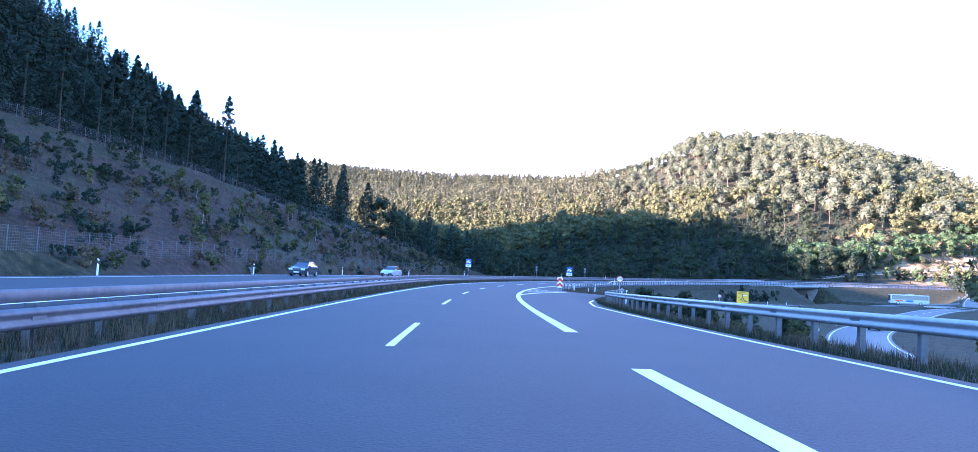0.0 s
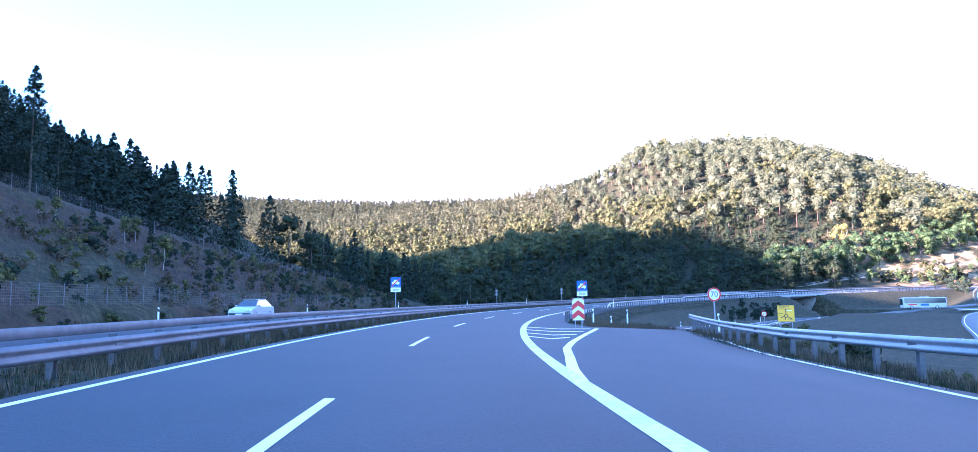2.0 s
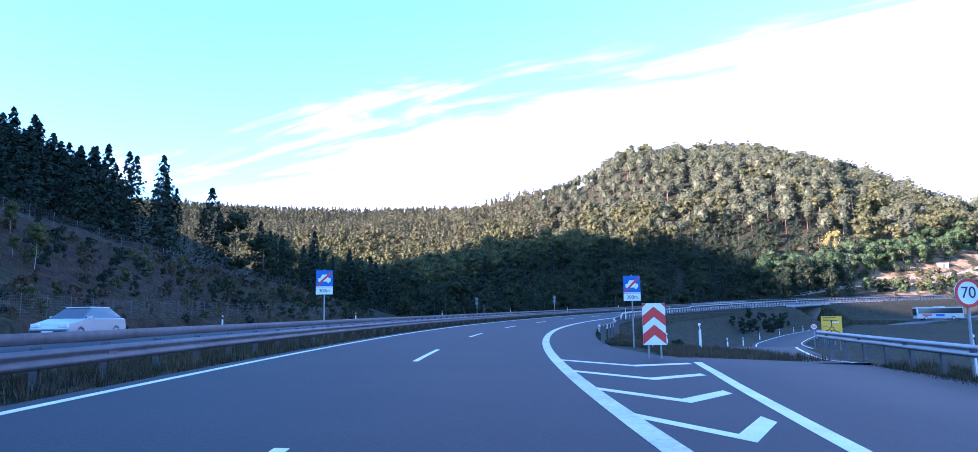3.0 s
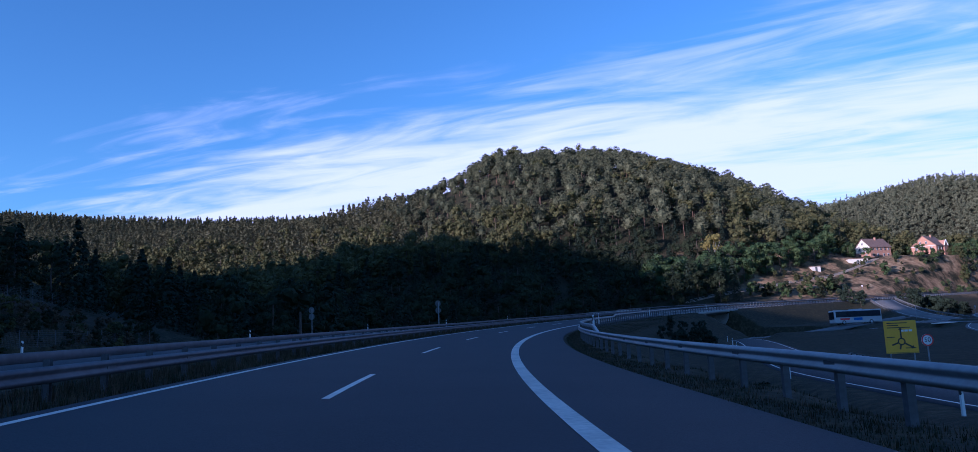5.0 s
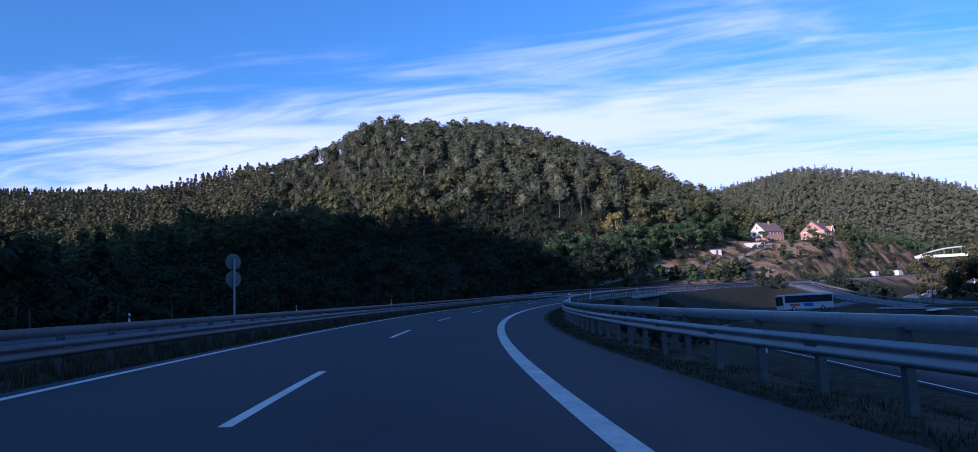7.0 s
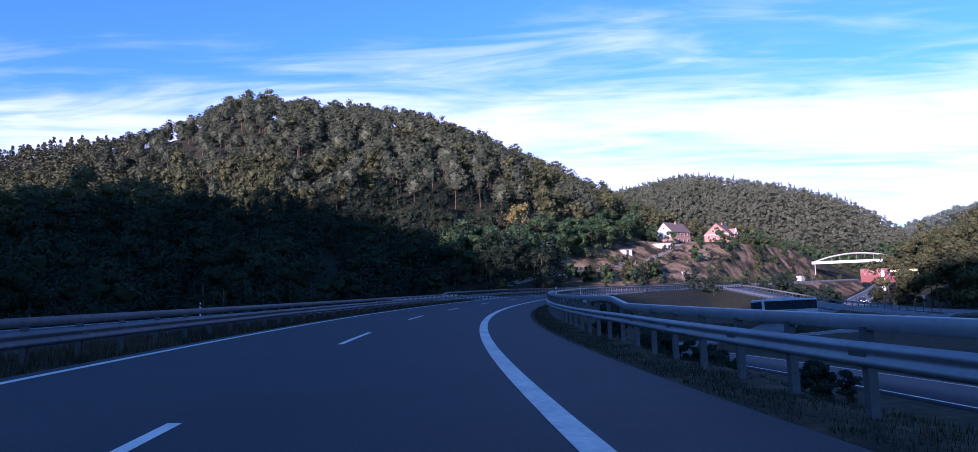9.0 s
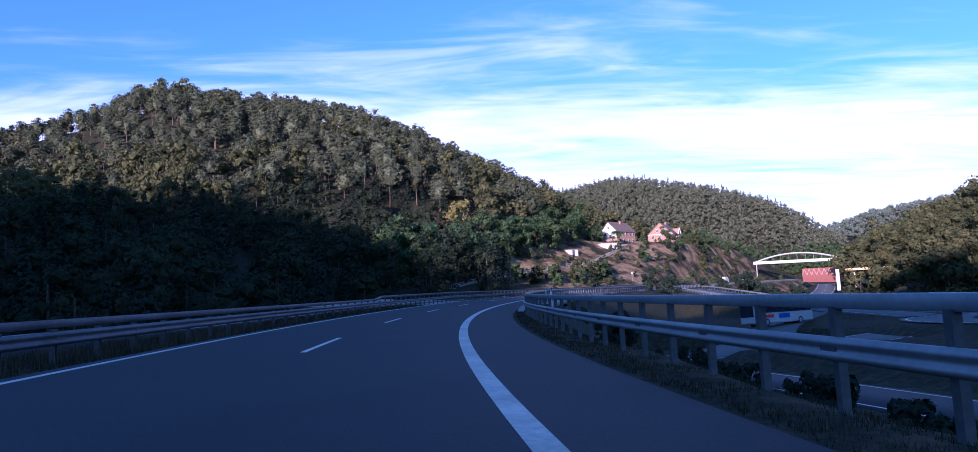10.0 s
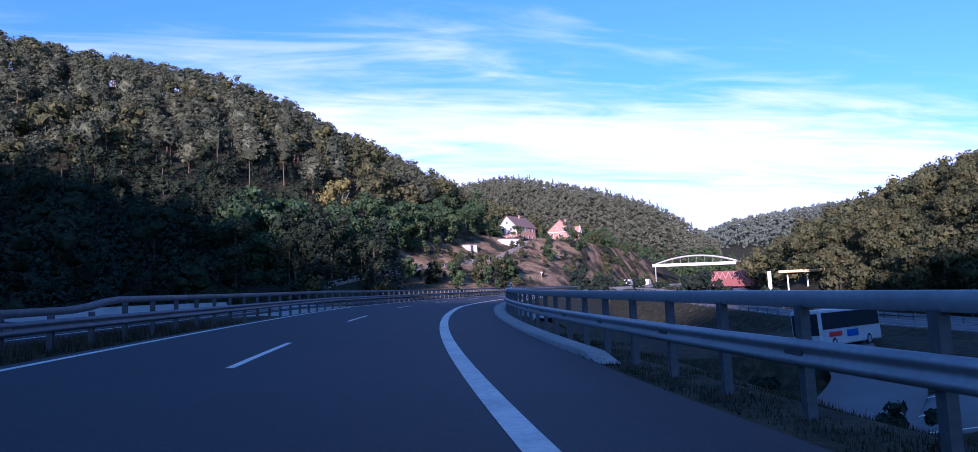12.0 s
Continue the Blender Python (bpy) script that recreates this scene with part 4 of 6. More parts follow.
for x, y, rz in ((258, 322, -20), (178, 216, 60), (166, 222, 20), (234, 279, -30)):
    yield_sign(pose(x, y, float(ground_at(x, y)[0]), 0, 0, rz), 2.1, False, False)


def wire_fence(label, line, gap, h):
    """A mesh fence: steel posts with horizontal and upright wires between them."""
    ob = thing("wire_fence", label, "fence", kind="structure")
    d_ = np.concatenate([[0], np.cumsum(np.linalg.norm(np.diff(line[:, :2], axis=0), axis=1))])
    ts = np.arange(0, d_[-1], gap)
    xs, ys = np.interp(ts, d_, line[:, 0]), np.interp(ts, d_, line[:, 1])
    zs = ground_at(xs, ys)
    me = bm_mesh("post", rod(bmesh.new(), (0, 0, -0.3), (0, 0, h), 0.035, sides=6), ZINC_DULL)
    for x, y, z in zip(xs, ys, zs):
        part("post", me, None, ob).matrix_basis = pose(x, y, z)
    v, f = [], []
    for i in range(len(xs) - 1):
        a, b = np.array((xs[i], ys[i], zs[i])), np.array((xs[i + 1], ys[i + 1], zs[i + 1]))
        for u in np.linspace(0.1, h - 0.05, 9):
            k = len(v)
            v += [a + (0, 0, u - 0.006), b + (0, 0, u - 0.006), b + (0, 0, u + 0.006), a + (0, 0, u + 0.006)]
            f.append((k, k + 1, k + 2, k + 3))
        for t in np.linspace(0.08, 0.92, 12):
            p = a + (b - a) * t
            dx = (b - a) / np.linalg.norm(b - a) * 0.006
            k = len(v)
            v += [p - dx, p + dx, p + dx + (0, 0, h - 0.05), p - dx + (0, 0, h - 0.05)]
            f.append((k, k + 1, k + 2, k + 3))
    part("wire_mesh", mesh_of("wire_mesh", v, f, ZINC_DULL), None, ob, "grey wire netting")
    return ob


wire_fence("wire deer fence climbing along the forest edge", FENCE_TOP, 4.0, 2.0)
wire_fence("low wire fence at the foot of the cut bank", smooth_line([(-30, -30, 0), (-28, 40, 0), (-26.8, 72, 0), (-21, 118, 0), (-11, 165, 0), (0, 200, 0)], 4.0), 3.0, 1.7)


# ---- lane climbing to the houses, with a low rail fence ----
way(LANE, 1.7, "narrow pale lane climbing the red slope to the houses", LANE_DIRT, edges=False)


def rail_fence(label, line, gap, h):
    ob = thing("rail_fence", label, "fence", kind="structure")
    d_ = np.concatenate([[0], np.cumsum(np.linalg.norm(np.diff(line[:, :2], axis=0), axis=1))])
    ts = np.arange(0, d_[-1], gap)
    q = np.stack([np.interp(ts, d_, line[:, i]) for i in range(3)], -1)
    me = bm_mesh("post", boxed(-0.09, -0.09, -0.6, 0.09, 0.09, h + 0.08), CONCRETE)
    for p in q:
        part("post", me, None, ob).matrix_basis = pose(*[float(c) for c in p])
    for u in (0.5, h):
        part("rail", sweep("rail", line + np.array([0, 0, u - 0.1]), [(-0.03, 0), (-0.03, 0.16), (0.03, 0.16), (0.03, 0)], CONCRETE), None, ob)
    return ob


rail_fence("low pale rail fence along the climbing lane", beside(LANE, 1.95)[:-6], 4.0, 1.0)


# ---- houses and the far structures ----
def window(parent, x, y, z, w, h, rz=0.0):
    m = pose(x, y, z, 0, 0, rz)
    win = part("window", boxed(-w / 2, -0.02, 0, w / 2, 0.10, h), WHITE, parent, "white framed window")
    win.matrix_basis = m
    for sx in (-1, 1):
        part("pane", boxed(sx * w / 4 - w * 0.2, -0.035, 0.08, sx * w / 4 + w * 0.2, -0.02, h - 0.08), GLASS, win)
    part("sill", boxed(-w / 2 - 0.08, -0.14, -0.08, w / 2 + 0.08, 0.02, 0.0), SANDSTONE, win)
    return win


def house(label, m, w, l, eave, top, wall_mat, lower_mat, gable_windows, side_windows, trim=None, side_mat=None, cross=None):
    """A gabled house: w across the gable (x), l along the ridge (y), gable towards -y."""
    ob = thing("house", label, "house", m)
    part("wall", plate([(-w / 2, -3), (w / 2, -3), (w / 2, eave), (0, top), (-w / 2, eave)], 0, l), wall_mat, ob)
    if lower_mat is not wall_mat:
        part("base_wall", boxed(-w / 2 - 0.06, -0.06, -3, w / 2 + 0.06, l + 0.06, eave * 0.55), lower_mat, ob, "brick lower storey")
    if side_mat:
        part("side_wall", boxed(w / 2, 0.05, -3, w / 2 + 0.07, l - 0.05, eave - 0.05), side_mat, ob, "red brick long wall")
    sl = (top - eave) / (w / 2)
    for sx in (-1, 1):
        pts = [(sx * (w / 2 + 0.5), eave - 0.5 * sl + 0.05), (0, top + 0.05), (0, top + 0.33), (sx * (w / 2 + 0.5), eave - 0.5 * sl + 0.3)]
        part("roof", plate(pts, -0.5, l + 0.5), ROOF, ob, "brown tiled roof slope")
    part("chimney", boxed(0.4, l * 0.55, top - 1.2, 1.1, l * 0.55 + 0.7, top + 0.9), BRICK, ob)
    for x, z, ww, hh in gable_windows:
        window(ob, x, -0.08, z, ww, hh)
    for y, z, ww, hh in side_windows:
        window(ob, w / 2 + 0.1, y, z, ww, hh, 90)
    if cross:
        y0, cw, ct = cross
        x0, x1 = w / 2 - 2.0, w / 2 + 0.5
        gable = bmesh.new()
        ring = [(y0, -3), (y0 + cw, -3), (y0 + cw, eave + 0.2), (y0 + cw / 2, ct), (y0, eave + 0.2)]
        near, far = [gable.verts.new((x1, y, z)) for y, z in ring], [gable.verts.new((x0 - 2.5, y, z)) for y, z in ring]
        gable.faces.new(near)
        for a in range(5):
            gable.faces.new([near[a], near[(a + 1) % 5], far[(a + 1) % 5], far[a]])
        part("cross_gable", gable, wall_mat, ob, "brick cross gable")
        for sy in (0, 1):
            bar = bmesh.new()
            rod(bar, (x1 + 0.1, y0 + cw * sy, eave + 0.2), (x1 + 0.1, y0 + cw / 2, ct + 0.15), 0.22, sides=6)
            part("verge_board", bar, WHITE, ob, "white verge board")
    if trim:
        part("gable_trim", boxed(-w / 2, -0.1, eave - 0.15, w / 2, -0.01, eave + 0.15), trim, ob, "pale string course")
    return ob


hz = float(ground_at(318, 374)[0])
house("white plastered house with a brick lower storey and brown roof", pose(314.6, 371.2, hz - 0.5, 0, 0, -90), 9.0, 14.0, 6.2, 10.5, PLASTER, BRICK,
      [(-2, 1.2, 1.1, 1.5), (2, 1.2, 1.1, 1.5), (-2, 4.4, 1.1, 1.4), (2, 4.4, 1.1, 1.4), (0, 7.4, 0.9, 1.1)], [(2, 4.3, 1.1, 1.5), (4.6, 4.3, 1.1, 1.5), (7.2, 4.3, 1.1, 1.5), (9.8, 4.3, 1.1, 1.5), (12.4, 4.3, 1.1, 1.5), (2, 1.2, 1.1, 1.5), (5, 1.2, 1.1, 1.5), (9, 1.2, 1.1, 1.5), (12, 1.2, 1.1, 1.5)], side_mat=BRICK)
hz = float(ground_at(356, 364)[0])
house("red brick house with a steep brown gable roof", pose(358.0, 371.5, hz - 0.3, 0, 0, -75), 12.5, 13.0, 6.5, 12.0, BRICK, BRICK,
      [(-3.8, 1.2, 1.3, 1.7), (0, 1.2, 1.3, 1.7), (3.8, 1.2, 1.3, 1.7), (-3.8, 4.3, 1.2, 1.6), (0, 4.3, 1.2, 1.6), (3.8, 4.3, 1.2, 1.6), (-1.6, 7.6, 1.0, 1.4), (1.6, 7.6, 1.0, 1.4)], [(2.5, 4.3, 1.2, 1.6), (6.5, 4.3, 1.2, 1.6), (10.5, 4.3, 1.2, 1.6), (2.5, 1.2, 1.2, 1.6), (10.5, 1.2, 1.2, 1.6)], PLASTER, cross=(8.2, 4.4, 9.6))


def shed(label, m, w, l, h, wall_mat):
    ob = thing("shed", label, "shed", m)
    part("wall", boxed(-w / 2, 0, -2, w / 2, l, h), wall_mat, ob)
    part("roof", boxed(-w / 2 - 0.3, -0.3, h, w / 2 + 0.3, l + 0.3, h + 0.22, 0.03), ROOF, ob, "flat brown roof")
    part("door", boxed(-0.5, -0.06, -0.1, 0.5, 0.02, 2.0), GREY_BACK, ob)
    return ob


shed("low white shed beside the bank", pose(293, 355, float(ground_at(293, 355)[0]), 0, 0, -25), 9, 4, 2.6, PLASTER)
shed("small white outbuilding among trees", pose(262, 350, float(ground_at(262, 350)[0]), 0, 0, -20), 4, 3, 2.2, PLASTER)


def footbridge():
    """An arched footbridge with a stair tower."""
    a, b = Vector((420, 353, 16.5)), Vector((436, 315, 16.0))
    ob = thing("footbridge", "pale steel arch footbridge with a stair at one end", "bridge")
    along = (b - a).normalized()
    L = (b - a).length
    m = Matrix.Translation(a) @ along.to_track_quat("Y", "Z").to_matrix().to_4x4()
    deck = part("deck", boxed(-1.6, -1, 0, 1.6, L + 1, 1.5, 0.05), BRIDGE_WHITE, ob, "pale box deck")
    deck.matrix_basis = m
    for x in (-1.7, 1.7):
        pts = [(x, t * L, 1.2 + 3.9 * (1 - (2 * t - 1) ** 2)) for t in np.linspace(0, 1, 25)]
        bm = bmesh.new()
        rings = [[bm.verts.new((px + 0.32 * math.cos(a), py, pz + 0.32 * math.sin(a))) for a in np.arange(8) * math.pi / 4] for px, py, pz in pts]
        for lo, hi in zip(rings, rings[1:]):
            for a in range(8):
                bm.faces.new([lo[a], lo[(a + 1) % 8], hi[(a + 1) % 8], hi[a]])
        part("arch", bm, BRIDGE_WHITE, ob, "pale steel arch").matrix_basis = m
        for t in np.linspace(0.12, 0.88, 9):
            part("hanger", rod(bmesh.new(), (x, t * L, 1.2), (x, t * L, 1.2 + 3.9 * (1 - (2 * t - 1) ** 2)), 0.03, sides=6), BRIDGE_WHITE, ob).matrix_basis = m
    for y in (0.5, L - 0.5):
        for x in (-1.1, 1.1):
            part("pier", rod(bmesh.new(), (x, y, -14), (x, y, 0.1), 0.22), BRIDGE_WHITE, ob).matrix_basis = m
    n = 16
    for i in range(n):
        part("step", boxed(-1.5, L + 1 + i * 0.7, -0.1 - i * 0.55, 1.5, L + 1.75 + i * 0.7, 0.1 - i * 0.55), BRIDGE_WHITE, ob).matrix_basis = m
    for x in (-1.5, 1.5):
        part("stringer", rod(bmesh.new(), (x, L + 1, -0.3), (x, L + 1 + n * 0.7, -0.3 - n * 0.55), 0.22), BRIDGE_WHITE, ob).matrix_basis = m
    return ob


footbridge()


def noise_wall(p0, p1, h, n):
    """A red retaining wall with a zigzag of paler boards."""
    p0, p1 = Vector(p0), Vector(p1)
    ob = thing("retaining_wall", "red wall panels with a pale zigzag pattern", "wall", kind="structure")
    d_ = (p1 - p0) / n
    rz = math.degrees(math.atan2(d_.y, d_.x))
    for i in range(n):
        q = p0 + d_ * i
        w = d_.length
        pan = part("panel", boxed(0.03, -0.2, -3, w - 0.03, 0.2, h), RED_PANEL, ob)
        pan.matrix_basis = pose(q.x, q.y, q.z, 0, 0, rz)
        part("zigzag", plate([(0.1, 0.3), (w / 2, h - 0.6), (w - 0.1, 0.3), (w - 0.1, 0.8), (w / 2, h - 0.1), (0.1, 0.8)], -0.26, -0.2), PINK_TRIM, pan)
    return ob


noise_wall((408, 324, 8.6), (374, 286, 7.0), 3.6, 11)


def canopy():
    ob = thing("station_canopy", "pale building with a long yellow canopy roof", "building", pose(289, 256, float(ground_at(289, 256)[0]), 0, 0, -72))
    part("roof", boxed(-7.5, -3, 3.9, 7.5, 3, 4.6, 0.1), CANOPY_PAINT, ob, "yellow canopy edge")
    for x in (-5, 0, 5):
        part("column", boxed(x - 0.2, -0.2, -2, x + 0.2, 0.2, 3.9), PLASTER, ob)
    part("tower", boxed(-10.2, -0.5, -2, -9.2, 0.5, 4.6), PLASTER, ob, "pale square pylon")
    return ob


canopy()


# ---- vehicles ----
def wheel(parent, x, y, r=0.32, wd=0.2):
    w = part("wheel", rod(bmesh.new(), (-wd / 2, 0, 0), (wd / 2, 0, 0), r, sides=20), TYRE, parent, "black tyre")
    w.matrix_basis = pose(x, y, r)
    part("rim", rod(bmesh.new(), (-wd / 2 - 0.01, 0, 0), (wd / 2 + 0.01, 0, 0), r * 0.62, sides=14), CAR_SILVER, w, "grey alloy rim")
    return w


def car(label, m, paint):
    """A hatchback; its nose points to -y."""
    ob = thing("car", label, "car", m)
    prof = [(-2.05, 0.30), (-2.12, 0.55), (-1.95, 0.78), (-1.0, 0.98), (1.75, 0.98), (2.02, 0.95), (2.1, 0.6), (2.05, 0.28)]
    bm = bmesh.new()
    rows = []
    for x, k in ((-0.88, 0.94), (-0.80, 1.0), (0.80, 1.0), (0.88, 0.94)):
        rows.append([bm.verts.new((x, y * (0.985 if abs(x) > 0.85 else 1), 0.30 + (z - 0.30) * k)) for y, z in prof])
    for a, b in zip(rows, rows[1:]):
        for i in range(len(prof)):
            j = (i + 1) % len(prof)
            bm.faces.new([a[i], a[j], b[j], b[i]])
    bm.faces.new(rows[0]); bm.faces.new(rows[-1][::-1])
    part("body", bm, paint, ob)
    cab = [(-1.05, 0.96), (-0.25, 1.42), (1.15, 1.46), (1.85, 1.0)]
    bm = bmesh.new()
    lo = []
    for x0, x1 in ((-0.78, -0.6), (0.78, 0.6)):
        lo.append([bm.verts.new((x0 if z < 1.1 else x1, y, z)) for y, z in cab])
    for i in range(4):
        j = (i + 1) % 4
        bm.faces.new([lo[0][i], lo[0][j], lo[1][j], lo[1][i]])
    bm.faces.new(lo[0]); bm.faces.new(lo[1][::-1])
    part("cabin_glass", bm, GLASS, ob, "dark windows")
    part("roof", boxed(-0.58, -0.25, 1.43, 0.58, 1.2, 1.49, 0.02), paint, ob)
    for x in (-0.62, 0.62):
        part("headlight", boxed(x - 0.2, -2.1, 0.62, x + 0.2, -1.98, 0.78, 0.03), LAMP, ob, "clear headlight")
        part("tail_light", boxed(x - 0.18, 2.0, 0.66, x + 0.18, 2.1, 0.86, 0.02), RED, ob, "red tail light")
        part("mirror", boxed(math.copysign(0.86, x) - 0.1, -0.75, 0.95, math.copysign(0.86, x) + 0.1, -0.6, 1.08, 0.02), paint, ob)
    part("bumper", boxed(-0.8, -2.16, 0.28, 0.8, -2.05, 0.5, 0.03), BLACK, ob)
    part("number_plate", boxed(-0.26, -2.175, 0.36, 0.26, -2.16, 0.47), WHITE, ob)
    for x in (-0.78, 0.78):
        for y in (-1.3, 1.3):
            wheel(ob, x, y)
    return ob


car("dark hatchback on the oncoming carriageway", road_pose(58, -18.5, 0.04), CAR_DARK)
car("silver hatchback on the oncoming carriageway", road_pose(84, -17.0, 0.04), CAR_SILVER)
lx = LOWER_ROAD[int(np.argmin(np.abs(LOWER_ROAD[:, 1] - 98)))]
car("dark hatchback on the lower road", pose(lx[0] + 1.0, lx[1] - 1.2, lx[2] + 0.01, 0, 0, 125), CAR_DARK)
car("grey-blue hatchback on the round junction", pose(163, 182.5, RING_Z + 0.02, 0, 0, 75), CAR_BLUE)
car("dark hatchback on the road beside the junction", pose(241, 253, -1.78, 0, 0, -60), CAR_DARK)


def coach(m):
    """A touring coach; its nose points to -y."""
    ob = thing("coach", "white touring coach with a dark window band", "bus", m)
    part("body", boxed(-1.25, -6, 0.35, 1.25, 6, 3.45, 0.18), COACH_WHITE, ob)
    for sx in (-1, 1):
        part("window_band", boxed(sx * 1.262 - 0.012, -5.6, 1.75, sx * 1.262 + 0.012, 5.7, 3.15, 0.005), GLASS, ob, "dark side windows")
        part("livery", boxed(sx * 1.27 - 0.01, -1.2, 0.95, sx * 1.27 + 0.01, 1.0, 1.55), BLUE, ob, "blue livery patch")
        part("livery", boxed(sx * 1.268 - 0.01, -4.6, 1.1, sx * 1.268 + 0.01, -2.2, 1.5), RED, ob, "orange-red livery patch")
    part("windscreen", boxed(-1.1, -6.04, 1.3, 1.1, -5.98, 3.1), GLASS, ob)
    part("rear_window", boxed(-1.0, 5.98, 2.0, 1.0, 6.03, 3.0), GLASS, ob)
    part("roof_unit", boxed(-0.9, -1.0, 3.43, 0.9, 1.5, 3.65, 0.06), COACH_WHITE, ob)
    for x in (-1.12, 1.12):
        for y in (-3.7, 3.2):
            wheel(ob, x, y, 0.5, 0.28)
    return ob


coach(pose(152.0, 227.0, -2.85, 0, -3.0, -105))


def van(m):
    ob = thing("box_van", "white box van parked beside the far road", "van", m, group="white vans")
    part("cargo_box", boxed(-1.1, -1.2, 0.6, 1.1, 3.2, 3.0, 0.05), CAR_WHITE, ob)
    part("cab", boxed(-1.0, -3.0, 0.4, 1.0, -1.2, 2.1, 0.15), CAR_WHITE, ob)
    part("windscreen", boxed(-0.85, -3.03, 1.25, 0.85, -2.98, 1.95), GLASS, ob)
    for x in (-0.95, 0.95):
        for y in (-2.2, 2.0):
            wheel(ob, x, y, 0.36, 0.22)
    return ob


v1 = van(pose(361, 341, float(ground_at(361, 341)[0]), 0, 0, 100))
copy_thing(v1, pose(379, 340, float(ground_at(379, 340)[0]), 0, 0, 100))

# raised concrete edge of the bridge approach
ks = np.arange(252, 340.1, 1.0)
ko = np.interp(ks, [254, 264, 340], [6.85, 6.65, 6.65])
kz = np.interp(ks, [ks[0], ks[0] + 2.0, ks[-1] - 2.0, ks[-1]], [-0.25, 0, 0, -0.25])
kerb = thing("kerb", "low pale concrete kerb at the start of the bridge", "kerb", kind="structure",
             data=carpet("kerb", [road_at(ks, ko, -0.1), road_at(ks, ko, 0.07 + kz), road_at(ks, ko + 0.03, 0.09 + kz), road_at(ks, np.full(ks.shape, 7.3), 0.09 + kz), road_at(ks, np.full(ks.shape, 7.3), -0.3)], CONCRETE))


# ---- trees ----
rng = np.random.RandomState(5)


def leaf_tris(centres, normals, size, r, flat=0.5):
    """One small triangle at each centre, leaning towards its normal, with some scatter."""
    n = len(centres)
    nn = normals + flat * r.normal(size=(n, 3))
    nn /= np.linalg.norm(nn, axis=1)[:, None] + 1e-9
    t = np.cross(nn, r.normal(size=(n, 3)))
    t /= np.linalg.norm(t, axis=1)[:, None] + 1e-9
    b = np.cross(nn, t)
    sz = (size * r.uniform(0.6, 1.4, n))[:, None]
    return np.stack([centres + t * sz, centres - t * sz * 0.5 + b * sz * 0.8, centres - t * sz * 0.5 - b * sz * 0.8], 1).reshape(-1, 3)


def blob_points(n, blobs, r):
    """Points and outward directions on a heap of ellipsoids (x, y, z, radius, height)."""
    blobs = np.asarray(blobs, float)
    w = blobs[:, 3] ** 2
    k = r.choice(len(blobs), n, p=w / w.sum())
    d = r.normal(size=(n, 3))
    d[:, 2] = np.abs(d[:, 2]) * np.where(r.rand(n) < 0.75, 1, -1)
    d /= np.linalg.norm(d, axis=1)[:, None]
    rad = r.uniform(0.86, 1.08, n)[:, None]
    q = blobs[k]
    return q[:, :3] + d * rad * np.stack([q[:, 3], q[:, 3], q[:, 4]], -1), d


_g = (1 + 5 ** 0.5) / 2
ICO_V = np.array([(-1, _g, 0), (1, _g, 0), (-1, -_g, 0), (1, -_g, 0), (0, -1, _g), (0, 1, _g), (0, -1, -_g), (0, 1, -_g), (_g, 0, -1), (_g, 0, 1), (-_g, 0, -1), (-_g, 0, 1)]) / math.sqrt(1 + _g * _g)
ICO_F = np.array([(a, b, c) for a in range(12) for b in range(a + 1, 12) for c in range(b + 1, 12)
                  if max(np.linalg.norm(ICO_V[a] - ICO_V[b]), np.linalg.norm(ICO_V[b] - ICO_V[c]), np.linalg.norm(ICO_V[a] - ICO_V[c])) < 1.1])


def twig_masses(blobs, r, k=0.6):
    """The dense twiggy inside of each heap of leaves: an uneven clump of 20 faces."""
    out = []
    for x, y, z, rr, hh in blobs:
        q, _ = np.linalg.qr(r.normal(size=(3, 3)))
        v = (ICO_V @ q) * (k * r.uniform(0.8, 1.15, (12, 1)))
        v = v * (rr, rr, hh) + (x, y, z)
        f = v[ICO_F].reshape(-1, 3, 3)
        n = np.cross(f[:, 1] - f[:, 0], f[:, 2] - f[:, 0])
        flip = (n * (f.mean(1) - (x, y, z))).sum(1) < 0
        f[flip] = f[flip][:, ::-1]
        out.append(f.reshape(-1, 3))
    return np.concatenate(out)


def pine_crown(n, leaf, r, h=16.0):
    """A Scots pine's crown: a bumpy dome of many close heaps over a bare stem. Unit height h."""
    blobs = []
    lean = r.uniform(-0.04, 0.04, 2) * h
    wide, tall, mid = r.uniform(0.20, 0.25) * h, r.uniform(0.28, 0.36) * h, 0.58 * h
    k = r.randint(32, 40)
    turn = r.uniform(0, 6.283)
    for i in range(k):
        up = 1 - 1.6 * (i + 0.5) / k + r.uniform(-0.06, 0.06)
        a = turn + i * 2.39996 + r.uniform(-0.3, 0.3)
        side = math.sqrt(max(0.0, 1 - min(1, up * up))) * r.uniform(0.6, 1.0)
        rr = wide * r.uniform(0.22, 0.36)
        blobs.append((side * wide * math.cos(a) + lean[0], side * wide * math.sin(a) + lean[1], mid + up * tall * 0.86, rr, rr * r.uniform(0.5, 0.75)))
    p, d = blob_points(n, blobs, r)
    inner = blobs[::4] + [(lean[0], lean[1], mid, wide * 0.95, tall * 0.95)]
    return np.concatenate([leaf_tris(p, d, leaf, r, 0.35), twig_masses(inner, r, 0.74)])


